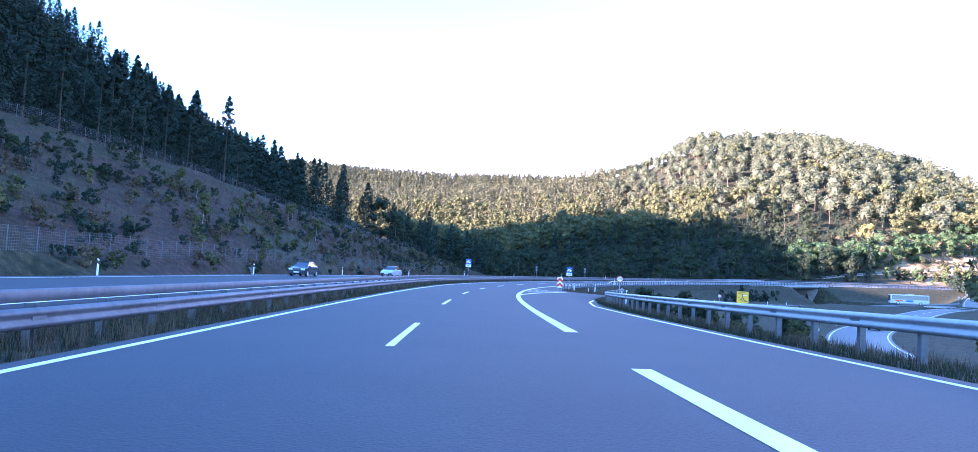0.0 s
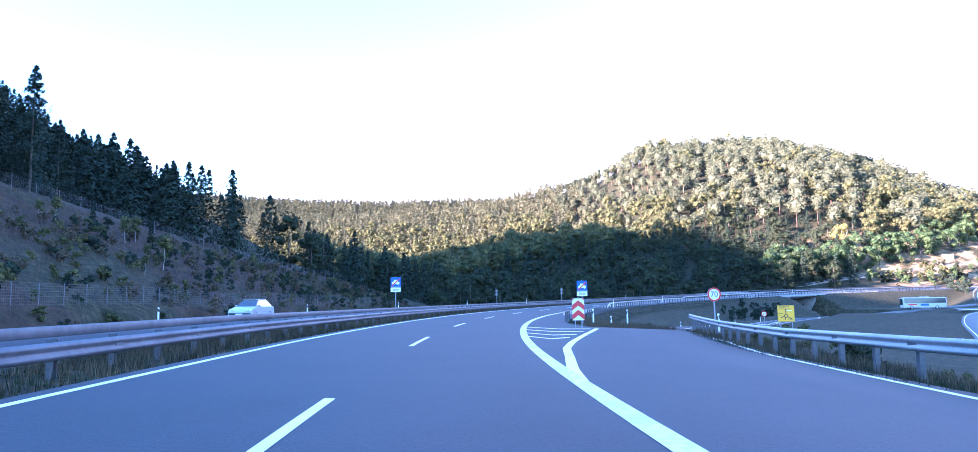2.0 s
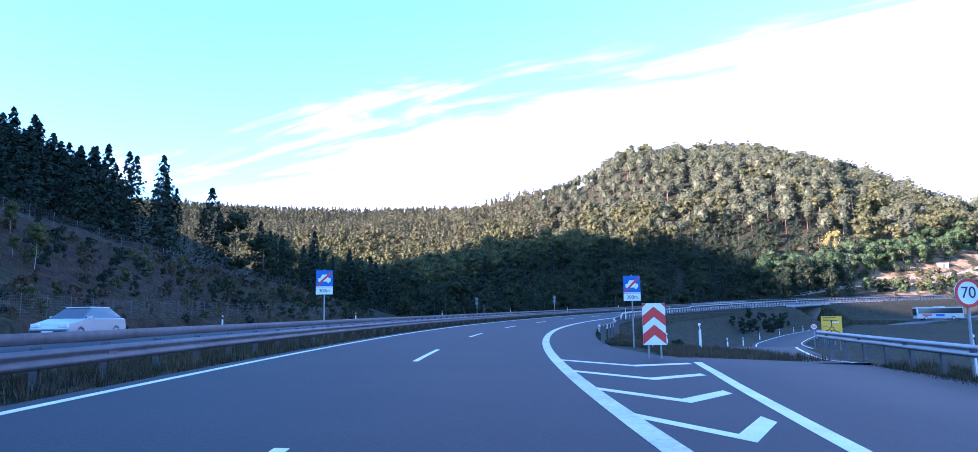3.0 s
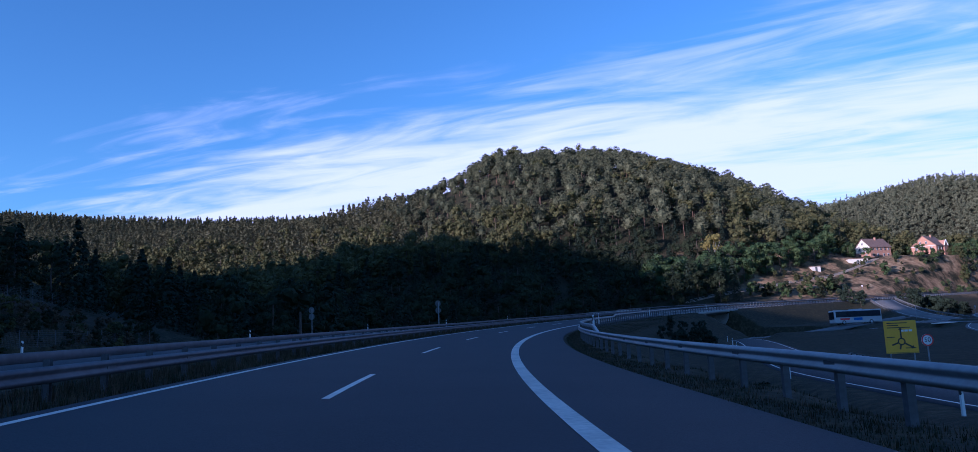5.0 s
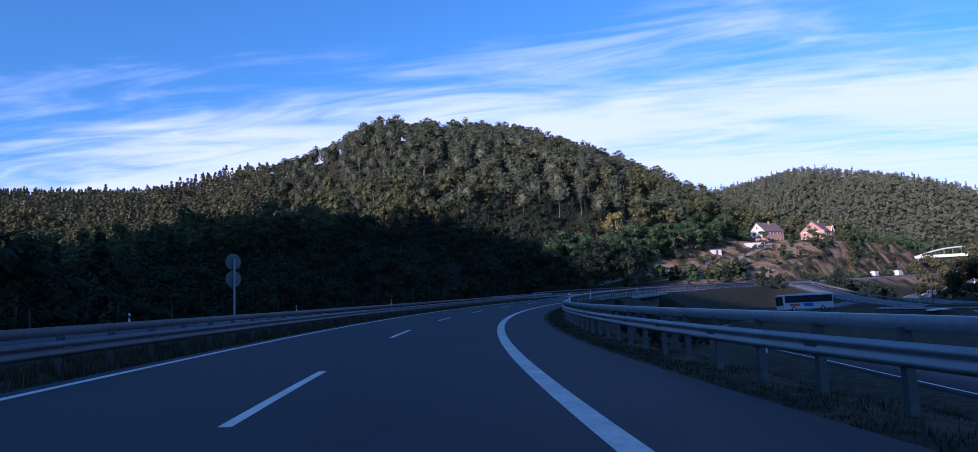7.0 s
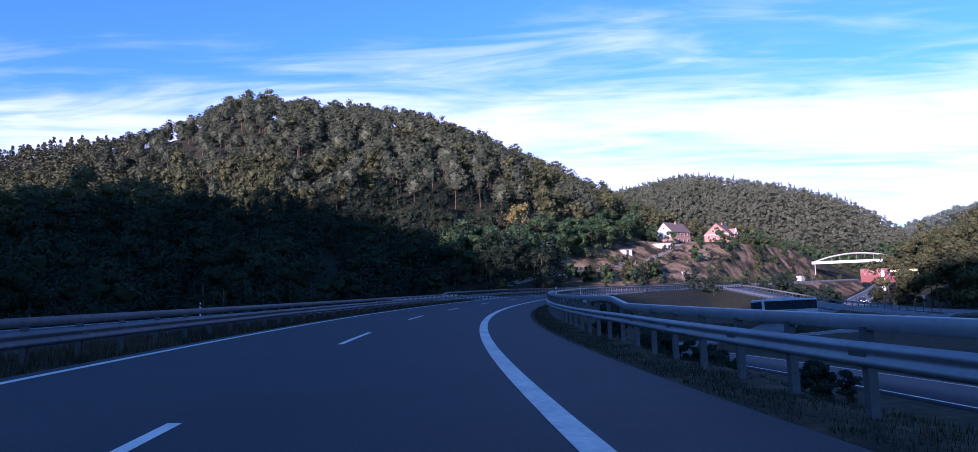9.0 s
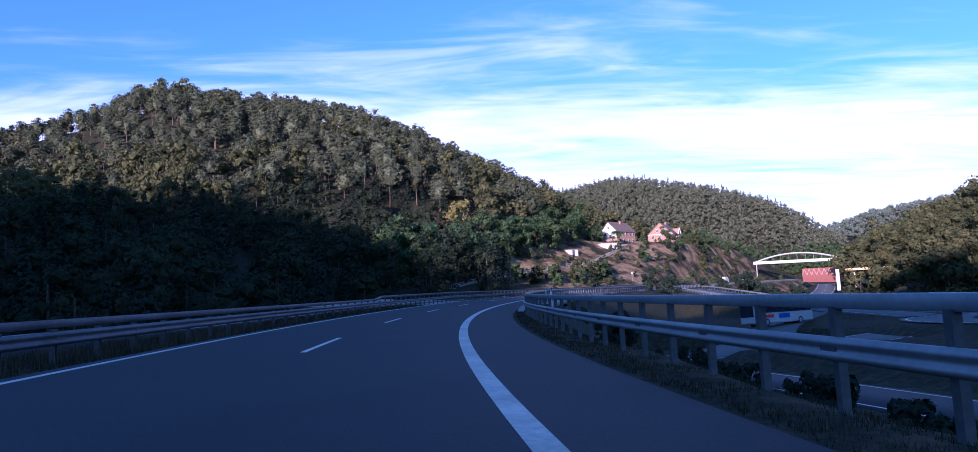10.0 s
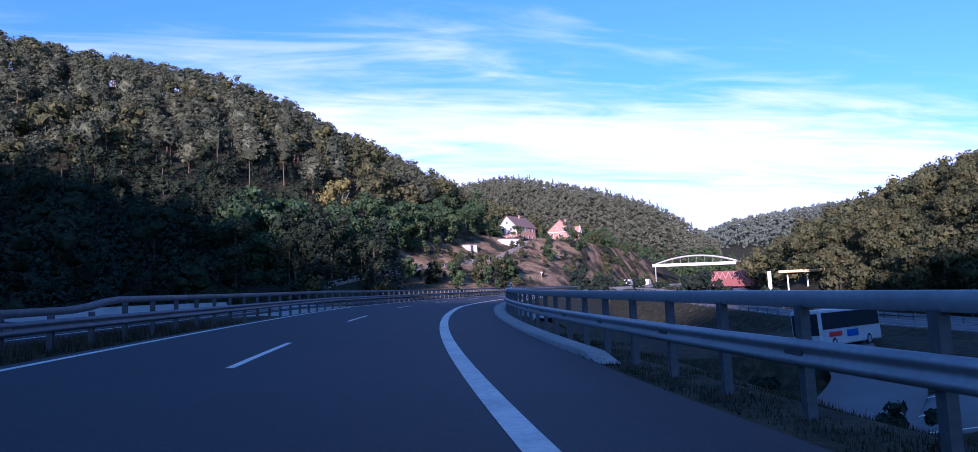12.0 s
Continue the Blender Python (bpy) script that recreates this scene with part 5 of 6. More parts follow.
def broad_crown(n, leaf, r, h=14.0, low=0.3, wide=0.30, core=True, heaps=0):
    blobs = []
    for _ in range(heaps or r.randint(11, 16)):
        z = r.uniform(low + 0.08, 0.9) * h
        reach = wide * h * math.sqrt(max(0.05, 1 - ((z / h - (low + 0.98) / 2) / (0.98 - low) * 1.9) ** 2))
        a = r.uniform(0, 6.283)
        d = reach * r.uniform(0.25, 0.85)
        rr = r.uniform(0.09, 0.16) * h * (1.3 if 0 < heaps < 9 else 1)
        blobs.append((d * math.cos(a), d * math.sin(a), z, rr, rr * r.uniform(0.7, 1.0)))
    p, d = blob_points(n, blobs, r)
    lv = leaf_tris(p, d, leaf, r, 0.4)
    return np.concatenate([lv, twig_masses(blobs, r, 0.6)]) if core else lv


def spruce_crown(n, leaf, r, h=16.0, full=0.25):
    """Whorls of drooping boughs round a spire."""
    levels = r.randint(22, 28) if n > 400 else max(8, n // 22)
    limbs_ = 6 if n > 400 else 5
    zs = 1 - 0.92 * (1 - np.linspace(0, 0.985, levels)) ** 1.25
    c, d = [], []
    per = max(1, n // (levels * limbs_) - 2)
    for z0 in zs:
      for a in np.linspace(0, 6.283, limbs_, endpoint=False) + r.uniform(0, 6.283):
        z = min(0.99, max(0.06, z0 + r.uniform(-0.6, 0.6) / levels * 1.2))
        reach = (1 - z) ** 0.8 * full * h + 0.006 * h
        a2 = a + r.uniform(-0.4, 0.4)
        ln = reach * r.uniform(0.72, 1.12)
        t = np.sqrt(r.uniform(0.02, 1, per + 2))
        sw = r.normal(0, 0.2, per + 2) * ln * (1.1 - t * 0.6)
        x = t * ln * math.cos(a2) - sw * math.sin(a2)
        y = t * ln * math.sin(a2) + sw * math.cos(a2)
        zz = z * h - 0.38 * t * ln + r.normal(0, 0.12, per + 2) * ln + 0.16 * t ** 3 * ln + 0.10 * (1 - t) * h / levels
        c.append(np.stack([x, y, zz], -1))
        d.append(np.stack([0.9 * np.cos(a2) + 0 * t, 0.9 * np.sin(a2) + 0 * t, np.ones_like(t)], -1))
    return leaf_tris(np.concatenate(c), np.concatenate(d), leaf, r, 0.35)


def stem(h, r0, r1, bend=0.15, sides=5, r=rng, branches=()):
    """A tapered trunk as triangles, slightly bent, with optional limbs."""
    def tube(pts, rads):
        v, out = [], []
        for p, q in zip(pts, rads):
            a = np.arange(sides) * 6.2832 / sides
            v.append(np.stack([p[0] + q * np.cos(a), p[1] + q * np.sin(a), np.full(sides, p[2])], -1))
        for lo, hi in zip(v, v[1:]):
            for i in range(sides):
                j = (i + 1) % sides
                out += [lo[i], lo[j], hi[j], lo[i], hi[j], hi[i]]
        return out
    bx, by = r.uniform(-bend, bend, 2)
    pts = [(bx * math.sin(t * 3), by * math.sin(t * 2.5), -0.4 + t * (h + 0.4)) for t in (0, 0.3, 0.6, 1.0)]
    out = tube(pts, [r0 + (r1 - r0) * t for t in (0, 0.3, 0.6, 1.0)])
    for z, ln, a, up in branches:
        e = (ln * math.cos(a), ln * math.sin(a), z + up)
        out += tube([(0, 0, z), (e[0] * 0.5, e[1] * 0.5, z + up * 0.35), e], [r0 * 0.45, r0 * 0.3, r0 * 0.08])
    return np.array(out)


def soup(name, verts, mat):
    """A mesh of loose triangles."""
    return mesh_of(name, verts, np.arange(len(verts)).reshape(-1, 3), mat)


def planted(protos, xs, ys, r, lo, hi, sink=0.3):
    """Copies of triangle heaps at places on the ground, turned and scaled, in one array."""
    zs = ground_at(xs, ys) - sink
    out = []
    for x, y, z in zip(xs, ys, zs):
        p = protos[r.randint(len(protos))]
        a, k = r.uniform(0, 6.283), r.uniform(lo, hi)
        c, s_ = math.cos(a) * k, math.sin(a) * k
        kz = k * r.uniform(0.88, 1.12)
        q = np.empty_like(p)
        q[:, 0] = p[:, 0] * c - p[:, 1] * s_ + x
        q[:, 1] = p[:, 0] * s_ + p[:, 1] * c + y
        q[:, 2] = p[:, 2] * kz + z
        out.append(q)
    return np.concatenate(out) if out else np.zeros((0, 3))


def scatter(x0, x1, y0, y1, gap, r):
    xs, ys = np.meshgrid(np.arange(x0, x1, gap), np.arange(y0, y1, gap))
    n = xs.size
    return xs.ravel() + r.uniform(-0.45, 0.45, n) * gap, ys.ravel() + r.uniform(-0.45, 0.45, n) * gap


def forest(name, label, xs, ys, crowns, stems, crown_mat, stem_mat, r, lo, hi):
    """A far wood, one object of crowns with the stems under it."""
    ob = thing(name, label, "forest", kind="stuff", data=soup("crowns", planted(crowns, xs, ys, r, lo, hi), crown_mat))
    if stems:
        part("trunks", soup("trunks", planted(stems, xs, ys, r, lo, hi), stem_mat), None, ob)
    return ob


def main_dist(x, y):
    d, _, v = nearest(RIDGE_MAIN, x, y, [RIDGE_MAIN_TOP])
    return v[0] - 0.54 * d


# main hill: pines above, broad-leaved trees towards the foot
fx, fy = scatter(-420, 600, 190, 780, 7.9, rng)
hh_ = main_dist(fx, fy)
dm_, sm_, _v = nearest(MAIN, fx, fy, [S])
crest = np.interp(fx, RIDGE_MAIN[:, 0], RIDGE_MAIN[:, 1])
keep = (hh_ > 1.0) & (fy < crest + 30)
woods_foot = (sm_ < 0) & (dm_ > np.interp(fx, [0, 60, 150, 210], [40, 32, 26, 30])) & (fx > -30) & (fx < 203) & (fy > 195)
dF_, sF_, _v = nearest(TOE, fx, fy, [TOE_RISE])
woods_foot &= ~((fy < 225) & (sF_ < 0) & (dF_ < 20))
behind_houses = (fx >= 203) & (fx < 470) & (fy > np.interp(fx, [203, 215, 280, 300, 385, 470], [338, 352, 372, 386, 388, 388]))
keep = (keep & ((fx < 203) | behind_houses)) | woods_foot | behind_houses & (hh_ > -25) & (fy < crest + 30)
fx, fy, hh_ = fx[keep], fy[keep], hh_[keep]
broad = (hh_ < 24 + 9 * fbm(fx, fy, 50, 4)) | (rng.rand(len(fx)) < 0.10) & (fx > 170) | (hh_ < 42) & (rng.rand(len(fx)) < 0.5)
FAR_PINES = [pine_crown(900, 0.27, rng, 16.0) for _ in range(12)]
FAR_FIRS = [spruce_crown(150, 0.7, rng, 12.0, 0.34) for _ in range(6)]
FAR_BROAD = [broad_crown(480, 0.37, rng, 14.5, 0.1) for _ in range(8)]
FAR_STEM = [stem(10, 0.22, 0.10, 0.4, 4) for _ in range(3)]
firs = ~broad & (fx < 105 + 25 * fbm(fx, fy, 70, 6))
fx2, fy2 = scatter(-420, 118, 400, 760, 5.7, rng)
k2 = (main_dist(fx2, fy2) > 26) & (fy2 < 690 - 0.45 * fx2)
fx2, fy2 = fx2[k2], fy2[k2]
forest("fir_forest", "pale young fir wood on the lower ridge", np.concatenate([fx[firs], fx2]), np.concatenate([fy[firs], fy2]), FAR_FIRS, None, FIR, BARK, rng, 0.75, 1.15)
pines = ~broad & ~firs
pines_low = pines & (fx < 165)
forest("pine_forest", "young pine wood on the shoulder of the hill", fx[pines_low], fy[pines_low], FAR_PINES, FAR_STEM, PINE, PINE_BARK, rng, 0.6, 0.92)
pines &= ~pines_low
forest("pine_forest", "dense pine wood covering the hill", fx[pines], fy[pines], FAR_PINES, FAR_STEM, PINE, PINE_BARK, rng, 0.85, 1.2)
# the near wood's shade is put into darker leaves and half dark spruces
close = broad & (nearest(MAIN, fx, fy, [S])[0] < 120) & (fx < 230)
NEAR_BROAD = [broad_crown(900, 0.30, rng, 14.5, 0.05, 0.32) for _ in range(6)]
NEAR_SPRUCE = [spruce_crown(1000, 0.34, rng, 15.0) for _ in range(5)]
mixd = rng.rand(len(fx)) < 0.5
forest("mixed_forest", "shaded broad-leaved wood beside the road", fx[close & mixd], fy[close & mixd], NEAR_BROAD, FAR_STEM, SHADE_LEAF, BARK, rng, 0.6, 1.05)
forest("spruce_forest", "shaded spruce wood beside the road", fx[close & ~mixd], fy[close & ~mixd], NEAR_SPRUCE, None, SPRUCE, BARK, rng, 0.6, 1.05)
broad &= ~close
forest("mixed_forest", "mixed broad-leaved wood along the foot of the hill", fx[broad], fy[broad], FAR_BROAD, FAR_STEM, BROADLEAF, BARK, rng, 0.85, 1.3)

REAR_FIRS = [spruce_crown(96, 1.0, rng, 12.0, 0.38) for _ in range(5)]
bx, by = scatter(-430, 260, 870, 1012, 5.4, rng)
kb = ground_at(bx, by) > 55
forest("fir_forest", "fir wood on the ridge further back", bx[kb], by[kb], REAR_FIRS, None, FIR, BARK, rng, 0.6, 1.0)

# woods on the hills further off
TINY = [broad_crown(130, 0.50, rng, 11, 0.0, 0.36, heaps=6) for _ in range(6)] + [spruce_crown(150, 0.6, rng, 13)]
bx, by = scatter(440, 880, 380, 780, 5.9, rng)
kb = (ground_at(bx, by) > 13) & (bx + 0.2 * by < 930)
bx, by = bx[kb], by[kb]
low_ = ground_at(bx, by) < 34 + 10 * fbm(bx, by, 60, 8)
forest("far_forest", "grey-green wooded hill behind the houses", bx[~low_], by[~low_], TINY, None, GREY_WOOD, BARK, rng, 0.8, 1.15)
forest("far_forest", "deep green wood along the foot of the far hill", bx[low_], by[low_], TINY, None, FRESH, BARK, rng, 0.8, 1.2)
bx, by = scatter(196, 760, 20, 330, 7.5, rng)
kb = (ground_at(bx, by) > 1.5) & (ridge(bx, by, RIDGE_RIGHT, RIDGE_RIGHT_TOP, 0.55, 40) > 2) & (by > 95 + 0.12 * (bx - 200))
bx, by = bx[kb], by[kb]
nr_ = np.hypot(bx - 215, by - 215) < 95
forest("mixed_forest", "leafy wood rising beside the valley road", bx[nr_], by[nr_], [broad_crown(1500, 0.24, rng, 14, 0.03) for _ in range(5)], None, BROADLEAF, BARK, rng, 0.8, 1.2)
forest("far_forest", "dark wooded slope on the valley's other side", bx[~nr_], by[~nr_], [broad_crown(260, 0.42, rng, 14, 0.05, heaps=7) for _ in range(5)], None, BROADLEAF, BARK, rng, 0.8, 1.2)
bx, by = scatter(1400, 2100, 340, 1100, 13.5, rng)
kb = ridge(bx, by, RIDGE_FAR, RIDGE_FAR_TOP, 0.28, 120) > 12
forest("far_forest", "distant wooded ridge", bx[kb], by[kb], [broad_crown(44, 1.2, rng, 15, 0.0, 0.5, heaps=3) for _ in range(4)], None, HAZED_WOOD, BARK, rng, 0.9, 1.4)

# dark spruces on the near slope: whole trees at the edge, a joined wood behind
SPR = [spruce_crown(6000, 0.17, rng, 16.0, f) for f in (0.30, 0.34, 0.28, 0.37)]
SPR_FAR = [spruce_crown(800, 0.36, rng, 16.0, f) for f in (0.30, 0.34, 0.28, 0.36, 0.32)]
lx_, ly_ = scatter(-320, -20, -30, 420, 5.6, rng)
dF, sF, _v = nearest(FENCE_TOP, lx_, ly_, [FENCE_TOP[:, 2]])
kf = (sF < 0) & (dF > np.where(ly_ > 160, 5, 22)) & ((ly_ < 200) | (lx_ < -50 - 0.35 * (ly_ - 200)))
kf &= (ground_at(lx_, ly_) > 8) & ((dF < 60) | (ly_ > 190) & (lx_ > -150) | (ly_ > 120) & (ly_ < 260) & (dF > 120) & (dF < 200))
kf &= ~((ly_ > 225) & (dF < 12))
low_end = kf & (ly_ < 85)
forest("spruce_forest", "dark young spruce wood on the hill above the road", lx_[low_end], ly_[low_end], SPR_FAR, None, SPRUCE, BARK, rng, 0.48, 0.74)
kf &= ~low_end
forest("spruce_forest", "dark spruce wood on the hill above the road", lx_[kf], ly_[kf], SPR_FAR, None, SPRUCE, BARK, rng, 0.72, 1.02)


def tree_kind(name, label, crown, trunk, crown_mat, trunk_mat, category="tree", group=""):
    ob = thing(name, label, category, group=group)
    part("trunk", soup("trunk", trunk, trunk_mat), None, ob)
    part("crown", soup("crown", crown, crown_mat), None, ob)
    return ob


planted_once = set()


def plant(first, places, r, lo, hi):
    for n, (x, y) in enumerate(places):
        k = r.uniform(lo, hi)
        m = pose(x, y, float(ground_at(x, y)[0]) - 0.1, 0, 0, r.uniform(0, 360))
        src = first[n % len(first)]
        if src.name not in planted_once:
            planted_once.add(src.name)
            src.matrix_world = m
            src.scale = (k, k, k * r.uniform(0.9, 1.1))
        else:
            c = copy_thing(src, m)
            c.scale = (k, k, k * r.uniform(0.9, 1.1))


edge = []
sF_line = FENCE_TOP[:, :2]
for i in range(0, len(sF_line) - 1):
    d_ = sF_line[i + 1] - sF_line[i]
    nrm = np.array([-d_[1], d_[0]]) / np.linalg.norm(d_)
    for dist in (7, 13, 19):
        p = sF_line[i] + nrm * (dist + rng.uniform(-2, 2)) + d_ * rng.uniform(-0.4, 0.4)
        if 20 < p[1] < 148 and rng.rand() < 0.75:
            edge.append(p)
kinds = [tree_kind("spruce_tree", "tall dark green spruce at the forest edge", c, stem(15.5, 0.2, 0.03, 0.1, 6), SPRUCE, BARK, "tree", "spruces at the forest edge") for c in SPR]
plant(kinds, [p for p in edge if p[1] < 75], rng, 0.5, 0.76)
plant(kinds, [p for p in edge if 75 <= p[1] < 138], rng, 0.82, 1.12)
plant(kinds, [p for p in edge if p[1] >= 138], rng, 0.5, 0.8)

BUSH = [broad_crown(700, 0.16, rng, 3.2, 0.02, 0.42) for _ in range(3)]
BIRCH = [broad_crown(700, 0.15, rng, 5.5, 0.28, 0.20) for _ in range(2)]
limbs = [(1.2, 0.9, 0.4, 1.0), (1.8, 0.9, 2.6, 1.0), (2.6, 0.7, 4.4, 0.9)]
birches = [tree_kind("birch_sapling", "young birch with a pale thin stem on the cut bank", c, stem(4.6, 0.045, 0.012, 0.25, 6, rng, limbs), BROADLEAF, BIRCH_BARK, "tree", "birches on the bank") for c in BIRCH]
spots = []
for _ in range(60):
    y = rng.uniform(30, 175)
    tx = np.interp(y, TOE[:, 1], TOE[:, 0])
    spots.append((tx - rng.uniform(4, 22), y))
plant(birches, spots[:16], rng, 0.4, 0.85)
bushes = [tree_kind("bush", "low leafy bush on the cut bank", c, stem(1.2, 0.05, 0.02, 0.1, 5), [BROADLEAF, SPRUCE, GRASS][i], BARK, "bush", "bushes on the bank") for i, c in enumerate(BUSH)]
plant(bushes, spots[34:46] + [(np.interp(y, TOE[:, 1], TOE[:, 0]) - rng.uniform(0, 23), y) for y in rng.uniform(10, 200, 36)], rng, 0.22, 0.6)
by_ = rng.uniform(-20, 205, 560)
bx_ = np.interp(by_, TOE[:, 1], TOE[:, 0]) - rng.uniform(0, 24, 560)
by_ = np.concatenate([by_, rng.uniform(0, 104, 150)])
bx_ = np.concatenate([bx_, np.interp(by_[560:], TOE[:, 1], TOE[:, 0]) - rng.uniform(18, 36, 150)])
by_ = np.concatenate([by_, rng.uniform(148, 212, 70)])
bx_ = np.concatenate([bx_, np.interp(by_[710:], TOE[:, 1], TOE[:, 0]) - rng.uniform(1, 17, 70)])
SHRUB = [broad_crown(260, 0.17, rng, 2.4, 0.02, 0.5) for _ in range(5)]
for mat_, part_ in ((BROADLEAF, slice(0, 160)), (SPRUCE, slice(160, 340)), (DRY_GRASS, slice(340, 560)), (SHADE_LEAF, slice(560, 780))):
    thing("shrubs", "scrubby undergrowth on the cut bank", "shrub", kind="stuff", data=soup("shrubs", planted(SHRUB, bx_[part_], by_[part_], rng, 0.3, 0.85, 0.1), mat_))
young = [tree_kind("young_spruce", "young dark spruce on the cut bank", spruce_crown(700, 0.17, rng, 4.5), stem(4.0, 0.06, 0.01, 0.05, 5), SPRUCE, BARK, "tree", "young spruces")]
plant(young, [(np.interp(y, TOE[:, 1], TOE[:, 0]) - rng.uniform(8, 30), y) for y in rng.uniform(25, 150, 7)], rng, 0.4, 0.9)

# fresh green trees at the foot of the main hill, beside the slope with the houses
GREEN = [broad_crown(1300, 0.30, rng, 11, 0.05, 0.36) for _ in range(3)]
greens = [tree_kind("leafy_tree", "bright green leafy tree at the foot of the hill", c, stem(7, 0.2, 0.06, 0.3, 6), FRESH, BARK, "tree", "leafy trees at the hill foot") for c in GREEN]
plant(greens, [(153, 316), (160, 319), (166, 322), (173, 326), (182, 329), (190, 334), (198, 337), (206, 341), (214, 342), (222, 345), (231, 347), (240, 349), (249, 352), (258, 355), (268, 357), (278, 362), (286, 366), (197, 344), (212, 349), (226, 352), (243, 356), (258, 361), (157, 323), (164, 326), (171, 330), (179, 334), (187, 338), (194, 341), (204, 346), (235, 351), (268, 366)], rng, 1.0, 1.4)
plant(greens, [(299, 366), (331, 352), (366, 356), (372, 364), (377, 368), (384, 366), (391, 367), (398, 371), (406, 368), (413, 372), (420, 368), (428, 372), (436, 369), (445, 373), (454, 370), (464, 374), (336, 349), (321, 385), (338, 386), (365, 385), (305, 360), (383, 362)], rng, 0.55, 0.9)
bare = [tree_kind("yellowing_tree", "tall half-bare tree with yellowing leaves", broad_crown(900, 0.34, rng, 17, 0.35, 0.30), stem(13, 0.28, 0.08, 0.5, 7, rng, [(5, 3.5, 0.5, 5), (6, 3.2, 2.4, 5), (7.5, 3, 4.2, 4.5), (9, 2.4, 1.4, 4), (8, 2.6, 5.4, 4.5)]), AUTUMN, BIRCH_BARK)]
plant(bare, [(211, 356)], rng, 1.0, 1.05)
scrub = [tree_kind("bush", "dry bush on the red bank", c, stem(1.2, 0.05, 0.02, 0.1, 5), m_, BARK, "bush", "bushes on the red bank") for c, m_ in zip(BUSH, (FRESH, GRASS, BROADLEAF))]
plant(scrub, [(202, 323), (207, 321), (211, 323), (215, 321), (219, 323), (224, 321), (228, 320), (233, 321), (237, 323), (241, 322), (245, 325), (231, 324), (290, 338), (294, 341), (363, 356), (368, 358), (361, 352), (356, 349), (375, 357), (366, 352), (350, 345)], rng, 1.5, 2.3)
plant(scrub, [(x, 318 + 0.12 * (x - 200) + rng.uniform(-6, 24)) for x in rng.uniform(205, 420, 120)], rng, 0.5, 1.2)
weeds = [tree_kind("bush", "low green bush below the exit guard rail", c, stem(1.2, 0.05, 0.02, 0.1, 5), m_, BARK, "bush", "bushes below the exit rail") for c, m_ in zip(BUSH, (GRASS, BROADLEAF, SHADE_LEAF))]
plant(weeds, [road_at(q, float(EXIT_OFF(q)) + rng.uniform(1.0, 5.0))[:2] for q in np.concatenate([rng.uniform(8, 24, 26), rng.uniform(24, 70, 34)])], rng, 0.28, 0.52)
plant(scrub, [(x, 318 + 0.12 * (x - 200) + rng.uniform(-4, 30)) for x in rng.uniform(325, 430, 70)], rng, 0.6, 1.3)
inner = [tree_kind("bush", "dark green bush on the embankment", c, stem(1.2, 0.05, 0.02, 0.1, 5), SPRUCE, BARK, "bush", "bushes on the embankment") for c in BUSH]
isp = []
for _ in range(130):
    s_, o_ = (rng.uniform(98, 127), rng.uniform(13.5, 17)) if _ < 70 else (rng.uniform(205, 262), rng.uniform(12, 26))
    p = road_at(s_, o_)
    if min(np.linalg.norm(EXIT_LINE[:, :2] - p[:2], axis=1)) > 6.5 and min(np.linalg.norm(VALLEY_ROAD[:, :2] - p[:2], axis=1)) > 7:
        if s_ > 150 or abs((p[0] - 58.7) * 0.69 - (p[1] - 135.2) * 0.72) > 6.5:
            isp.append((p[0], p[1]))
plant(inner, isp, rng, 0.45, 0.8)
east = [tree_kind("bush", "dark bush beside the slip road", c, stem(1.2, 0.05, 0.02, 0.1, 5), SPRUCE, BARK, "bush", "bushes by the slip road") for c in BUSH]
plant(east, [(x, y) for x, y in zip(rng.uniform(203, 245, 60), rng.uniform(240, 282, 60)) if min(np.linalg.norm(SIDE_ROAD[:, :2] - (x, y), axis=1)) > 6 and min(np.linalg.norm(EAST_ROAD[:, :2] - (x, y), axis=1)) > 6], rng, 1.2, 2.1)
east2 = [tree_kind("leafy_tree", "dark leafy tree on the valley slope", c, stem(6, 0.2, 0.06, 0.3, 6), BROADLEAF, BARK, "tree", "trees beside the valley road") for c in GREEN]
plant(east2, [(216.6, 236.4), (219, 233), (208, 224), (212, 220), (206, 218), (214, 227), (211, 214), (218, 222), (222, 226), (228, 222), (235, 226), (242, 228), (250, 232), (262, 231), (270, 236), (216, 219), (44, 42), (47, 38), (41, 36)], rng, 0.8, 1.2)


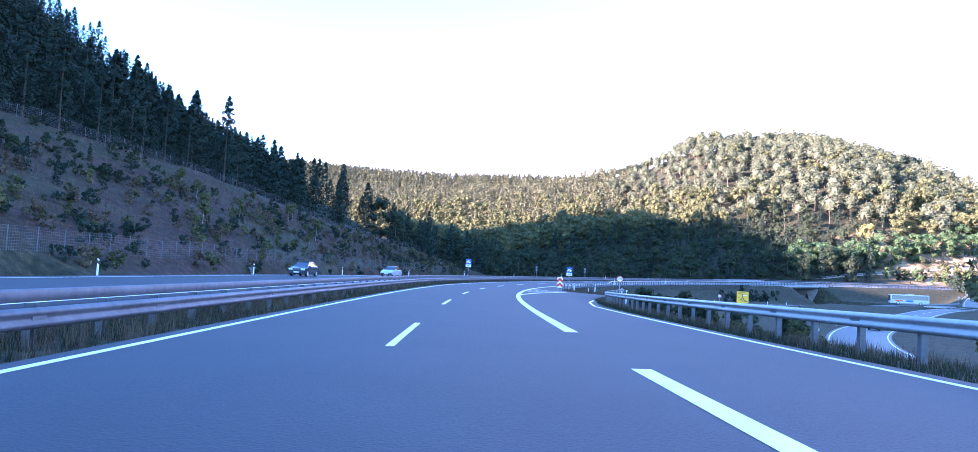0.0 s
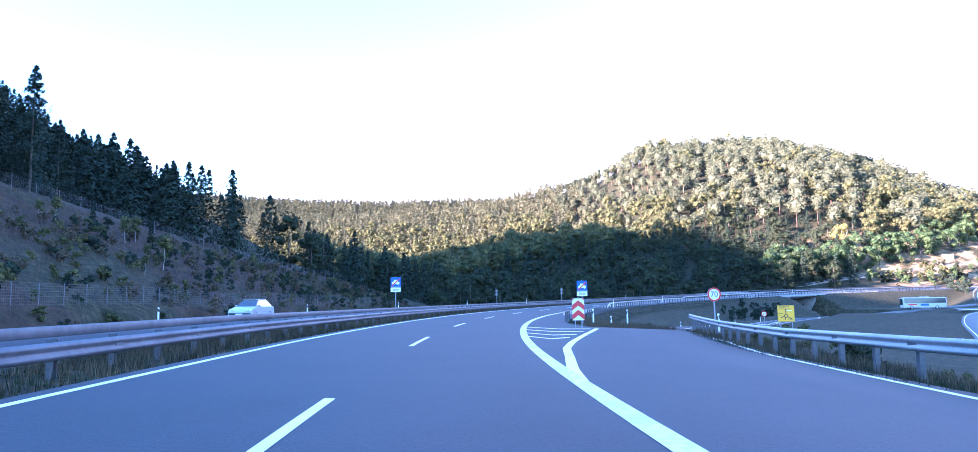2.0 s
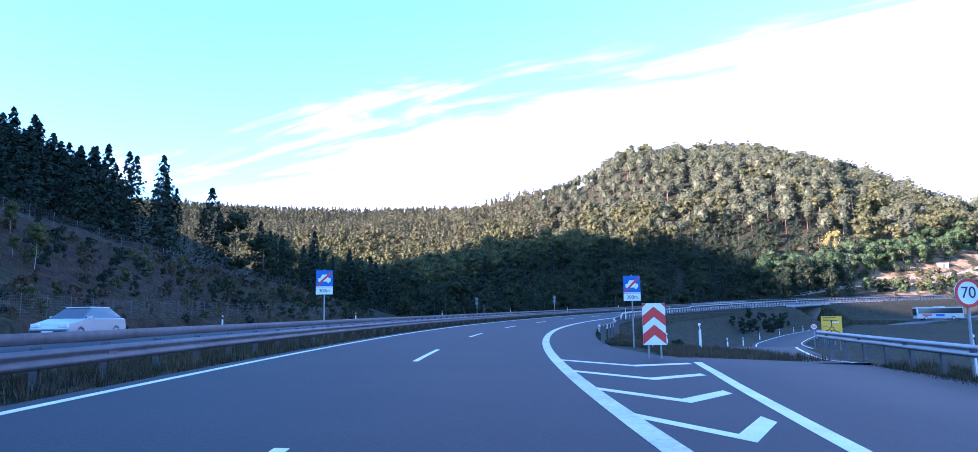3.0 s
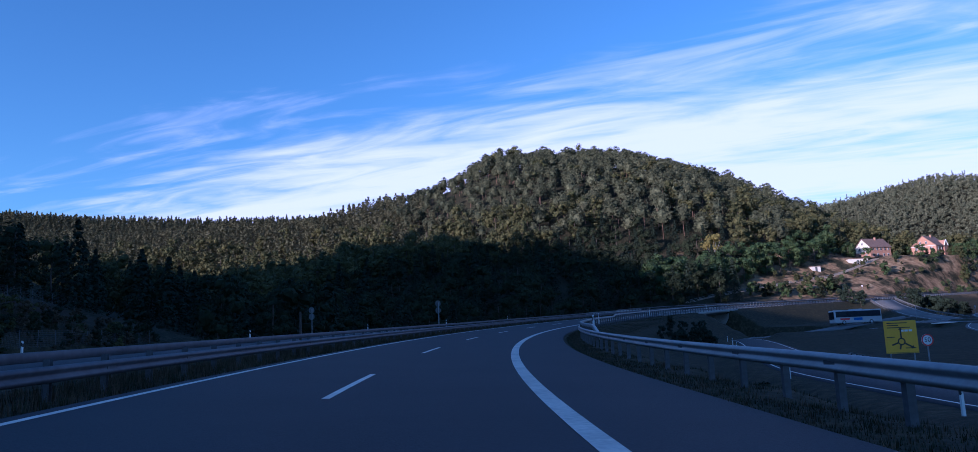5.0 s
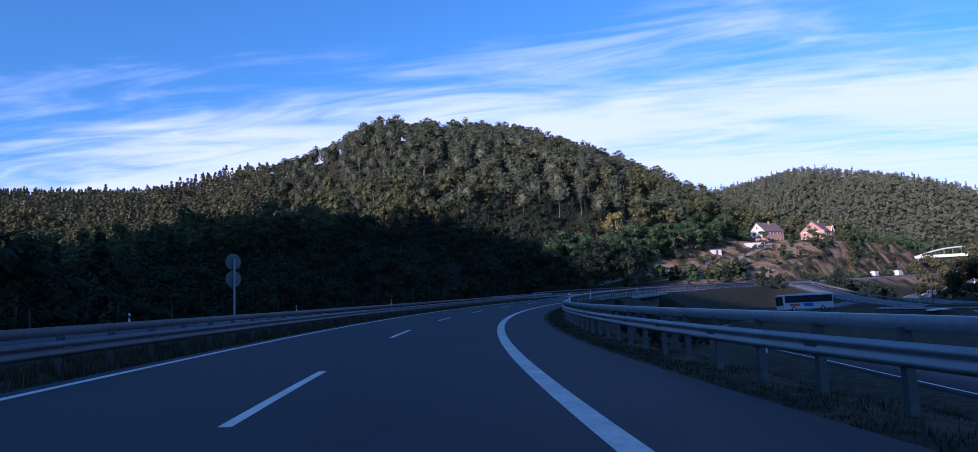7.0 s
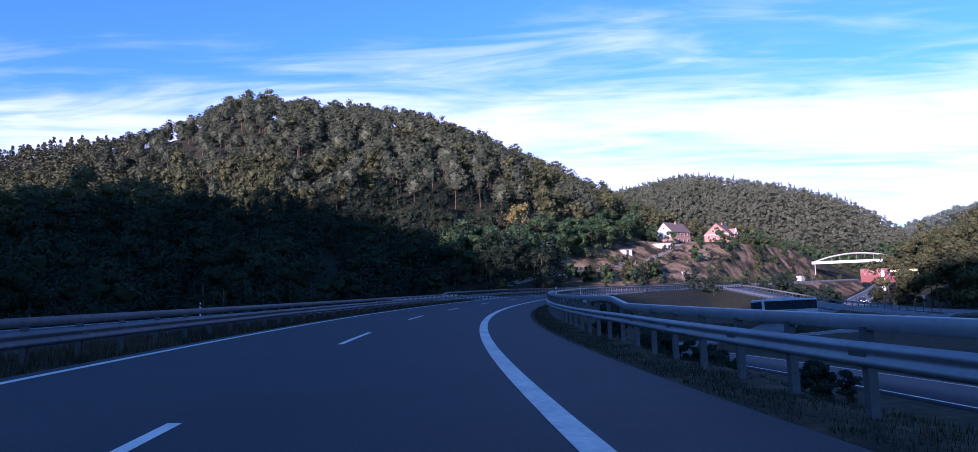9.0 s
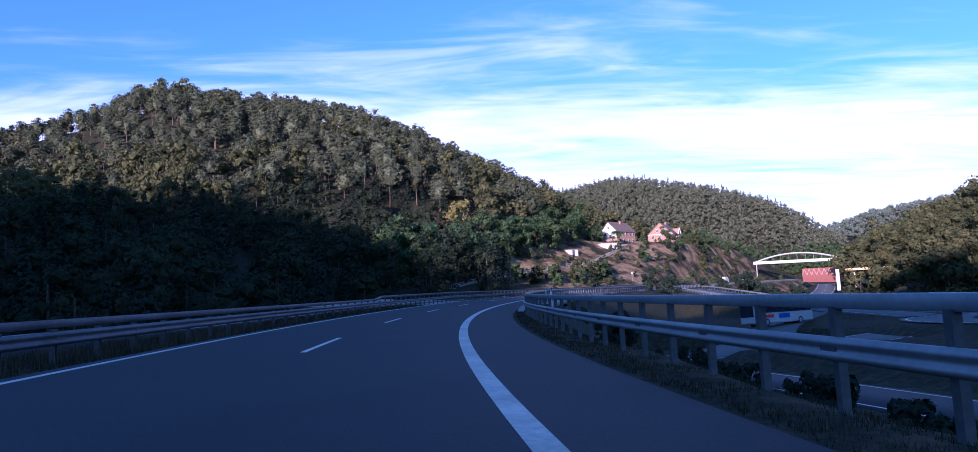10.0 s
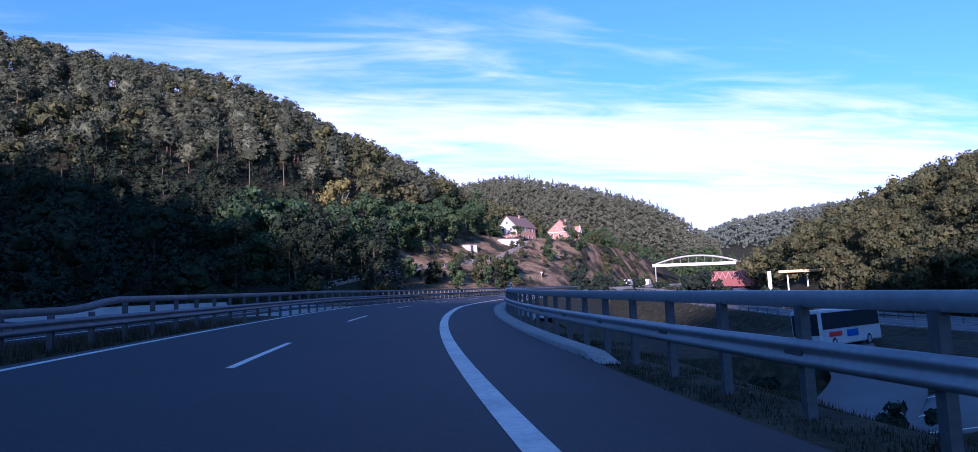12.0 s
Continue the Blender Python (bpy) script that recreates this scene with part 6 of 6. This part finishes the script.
# ---- grass along the roads ----
def tufts(n, at, r, mat, name, label, h=0.35, blades=7):
    c, z = [], []
    base = []
    pts = np.array([at(r) for _ in range(n)])
    zs = ground_at(pts[:, 0], pts[:, 1])
    k = n * blades
    p = np.repeat(np.column_stack([pts, zs]), blades, 0)
    a = r.uniform(0, 6.283, k)
    off = r.uniform(0, 0.18, k)
    foot = p + np.stack([np.cos(a) * off, np.sin(a) * off, np.full(k, -0.03)], -1)
    hh = h * r.uniform(0.5, 1.5, k)
    lean = r.uniform(0.1, 0.5, k) * hh
    tip = foot + np.stack([np.cos(a) * lean, np.sin(a) * lean, hh], -1)
    w = 0.005 + 0.009 * r.rand(k)
    sd = np.stack([-np.sin(a) * w, np.cos(a) * w, np.zeros(k)], -1)
    v = np.stack([foot - sd, foot + sd, tip], 1).reshape(-1, 3)
    thing(name, label, "grass", kind="stuff", data=soup(name, v, mat))


def along(s0, s1, f0, f1):
    def at(r):
        s_ = r.uniform(s0, s1)
        return road_at(s_, r.uniform(f0(s_), f1(s_)))[:2]
    return at


tufts(9000, along(-20, 270, lambda s: -6.8, lambda s: -4.3), rng, DRY_GRASS, "median_grass", "tall dry brown grass under the median rail", 0.28)
tufts(9000, along(-20, 270, lambda s: -6.8, lambda s: -4.3), rng, GRASS, "median_grass", "green grass under the median rail", 0.22)
tufts(16000, along(-15, 76, lambda s: float(EXIT_OFF(s)) - 0.9, lambda s: float(EXIT_OFF(s)) + 3.5), rng, GRASS, "verge_grass", "rough green grass on the exit verge", 0.16, 6)
tufts(7000, along(-15, 76, lambda s: float(EXIT_OFF(s)) - 0.5, lambda s: float(EXIT_OFF(s)) + 4.5), rng, DRY_GRASS, "verge_grass", "dry stalks on the exit verge", 0.28, 5)
tufts(26000, along(86, 262, lambda s: 6.85, lambda s: float(RIGHT_OFF(s)) + 2.5), rng, GRASS, "verge_grass", "rough grass on the verge under the guard rail", 0.085, 6)
tufts(9000, along(86, 262, lambda s: 7.0, lambda s: float(RIGHT_OFF(s)) + 3), rng, DRY_GRASS, "verge_grass", "dry stalks on the verge under the guard rail", 0.12, 5)
tufts(3000, along(77, 100, lambda s: 8.0, lambda s: 13.5), rng, DRY_GRASS, "verge_grass", "dry grass on the nose between the lanes", 0.25)


def on_bank(r):
    y = r.uniform(-10, 200)
    return (np.interp(y, TOE[:, 1], TOE[:, 0]) - r.uniform(0.5, 36) * np.interp(y, [100, 200], [1, 0.6]), y)


tufts(22000, on_bank, rng, DRY_GRASS, "bank_grass", "dry brown grass on the cut bank", 0.45, 6)
tufts(3500, lambda r: (lambda x: (x, 306 + 0.13 * (x - 200) + r.uniform(0, 45)))(r.uniform(195, 430)), rng, DRY_GRASS, "bank_grass", "dry grass on the red slope below the houses", 0.35, 5)
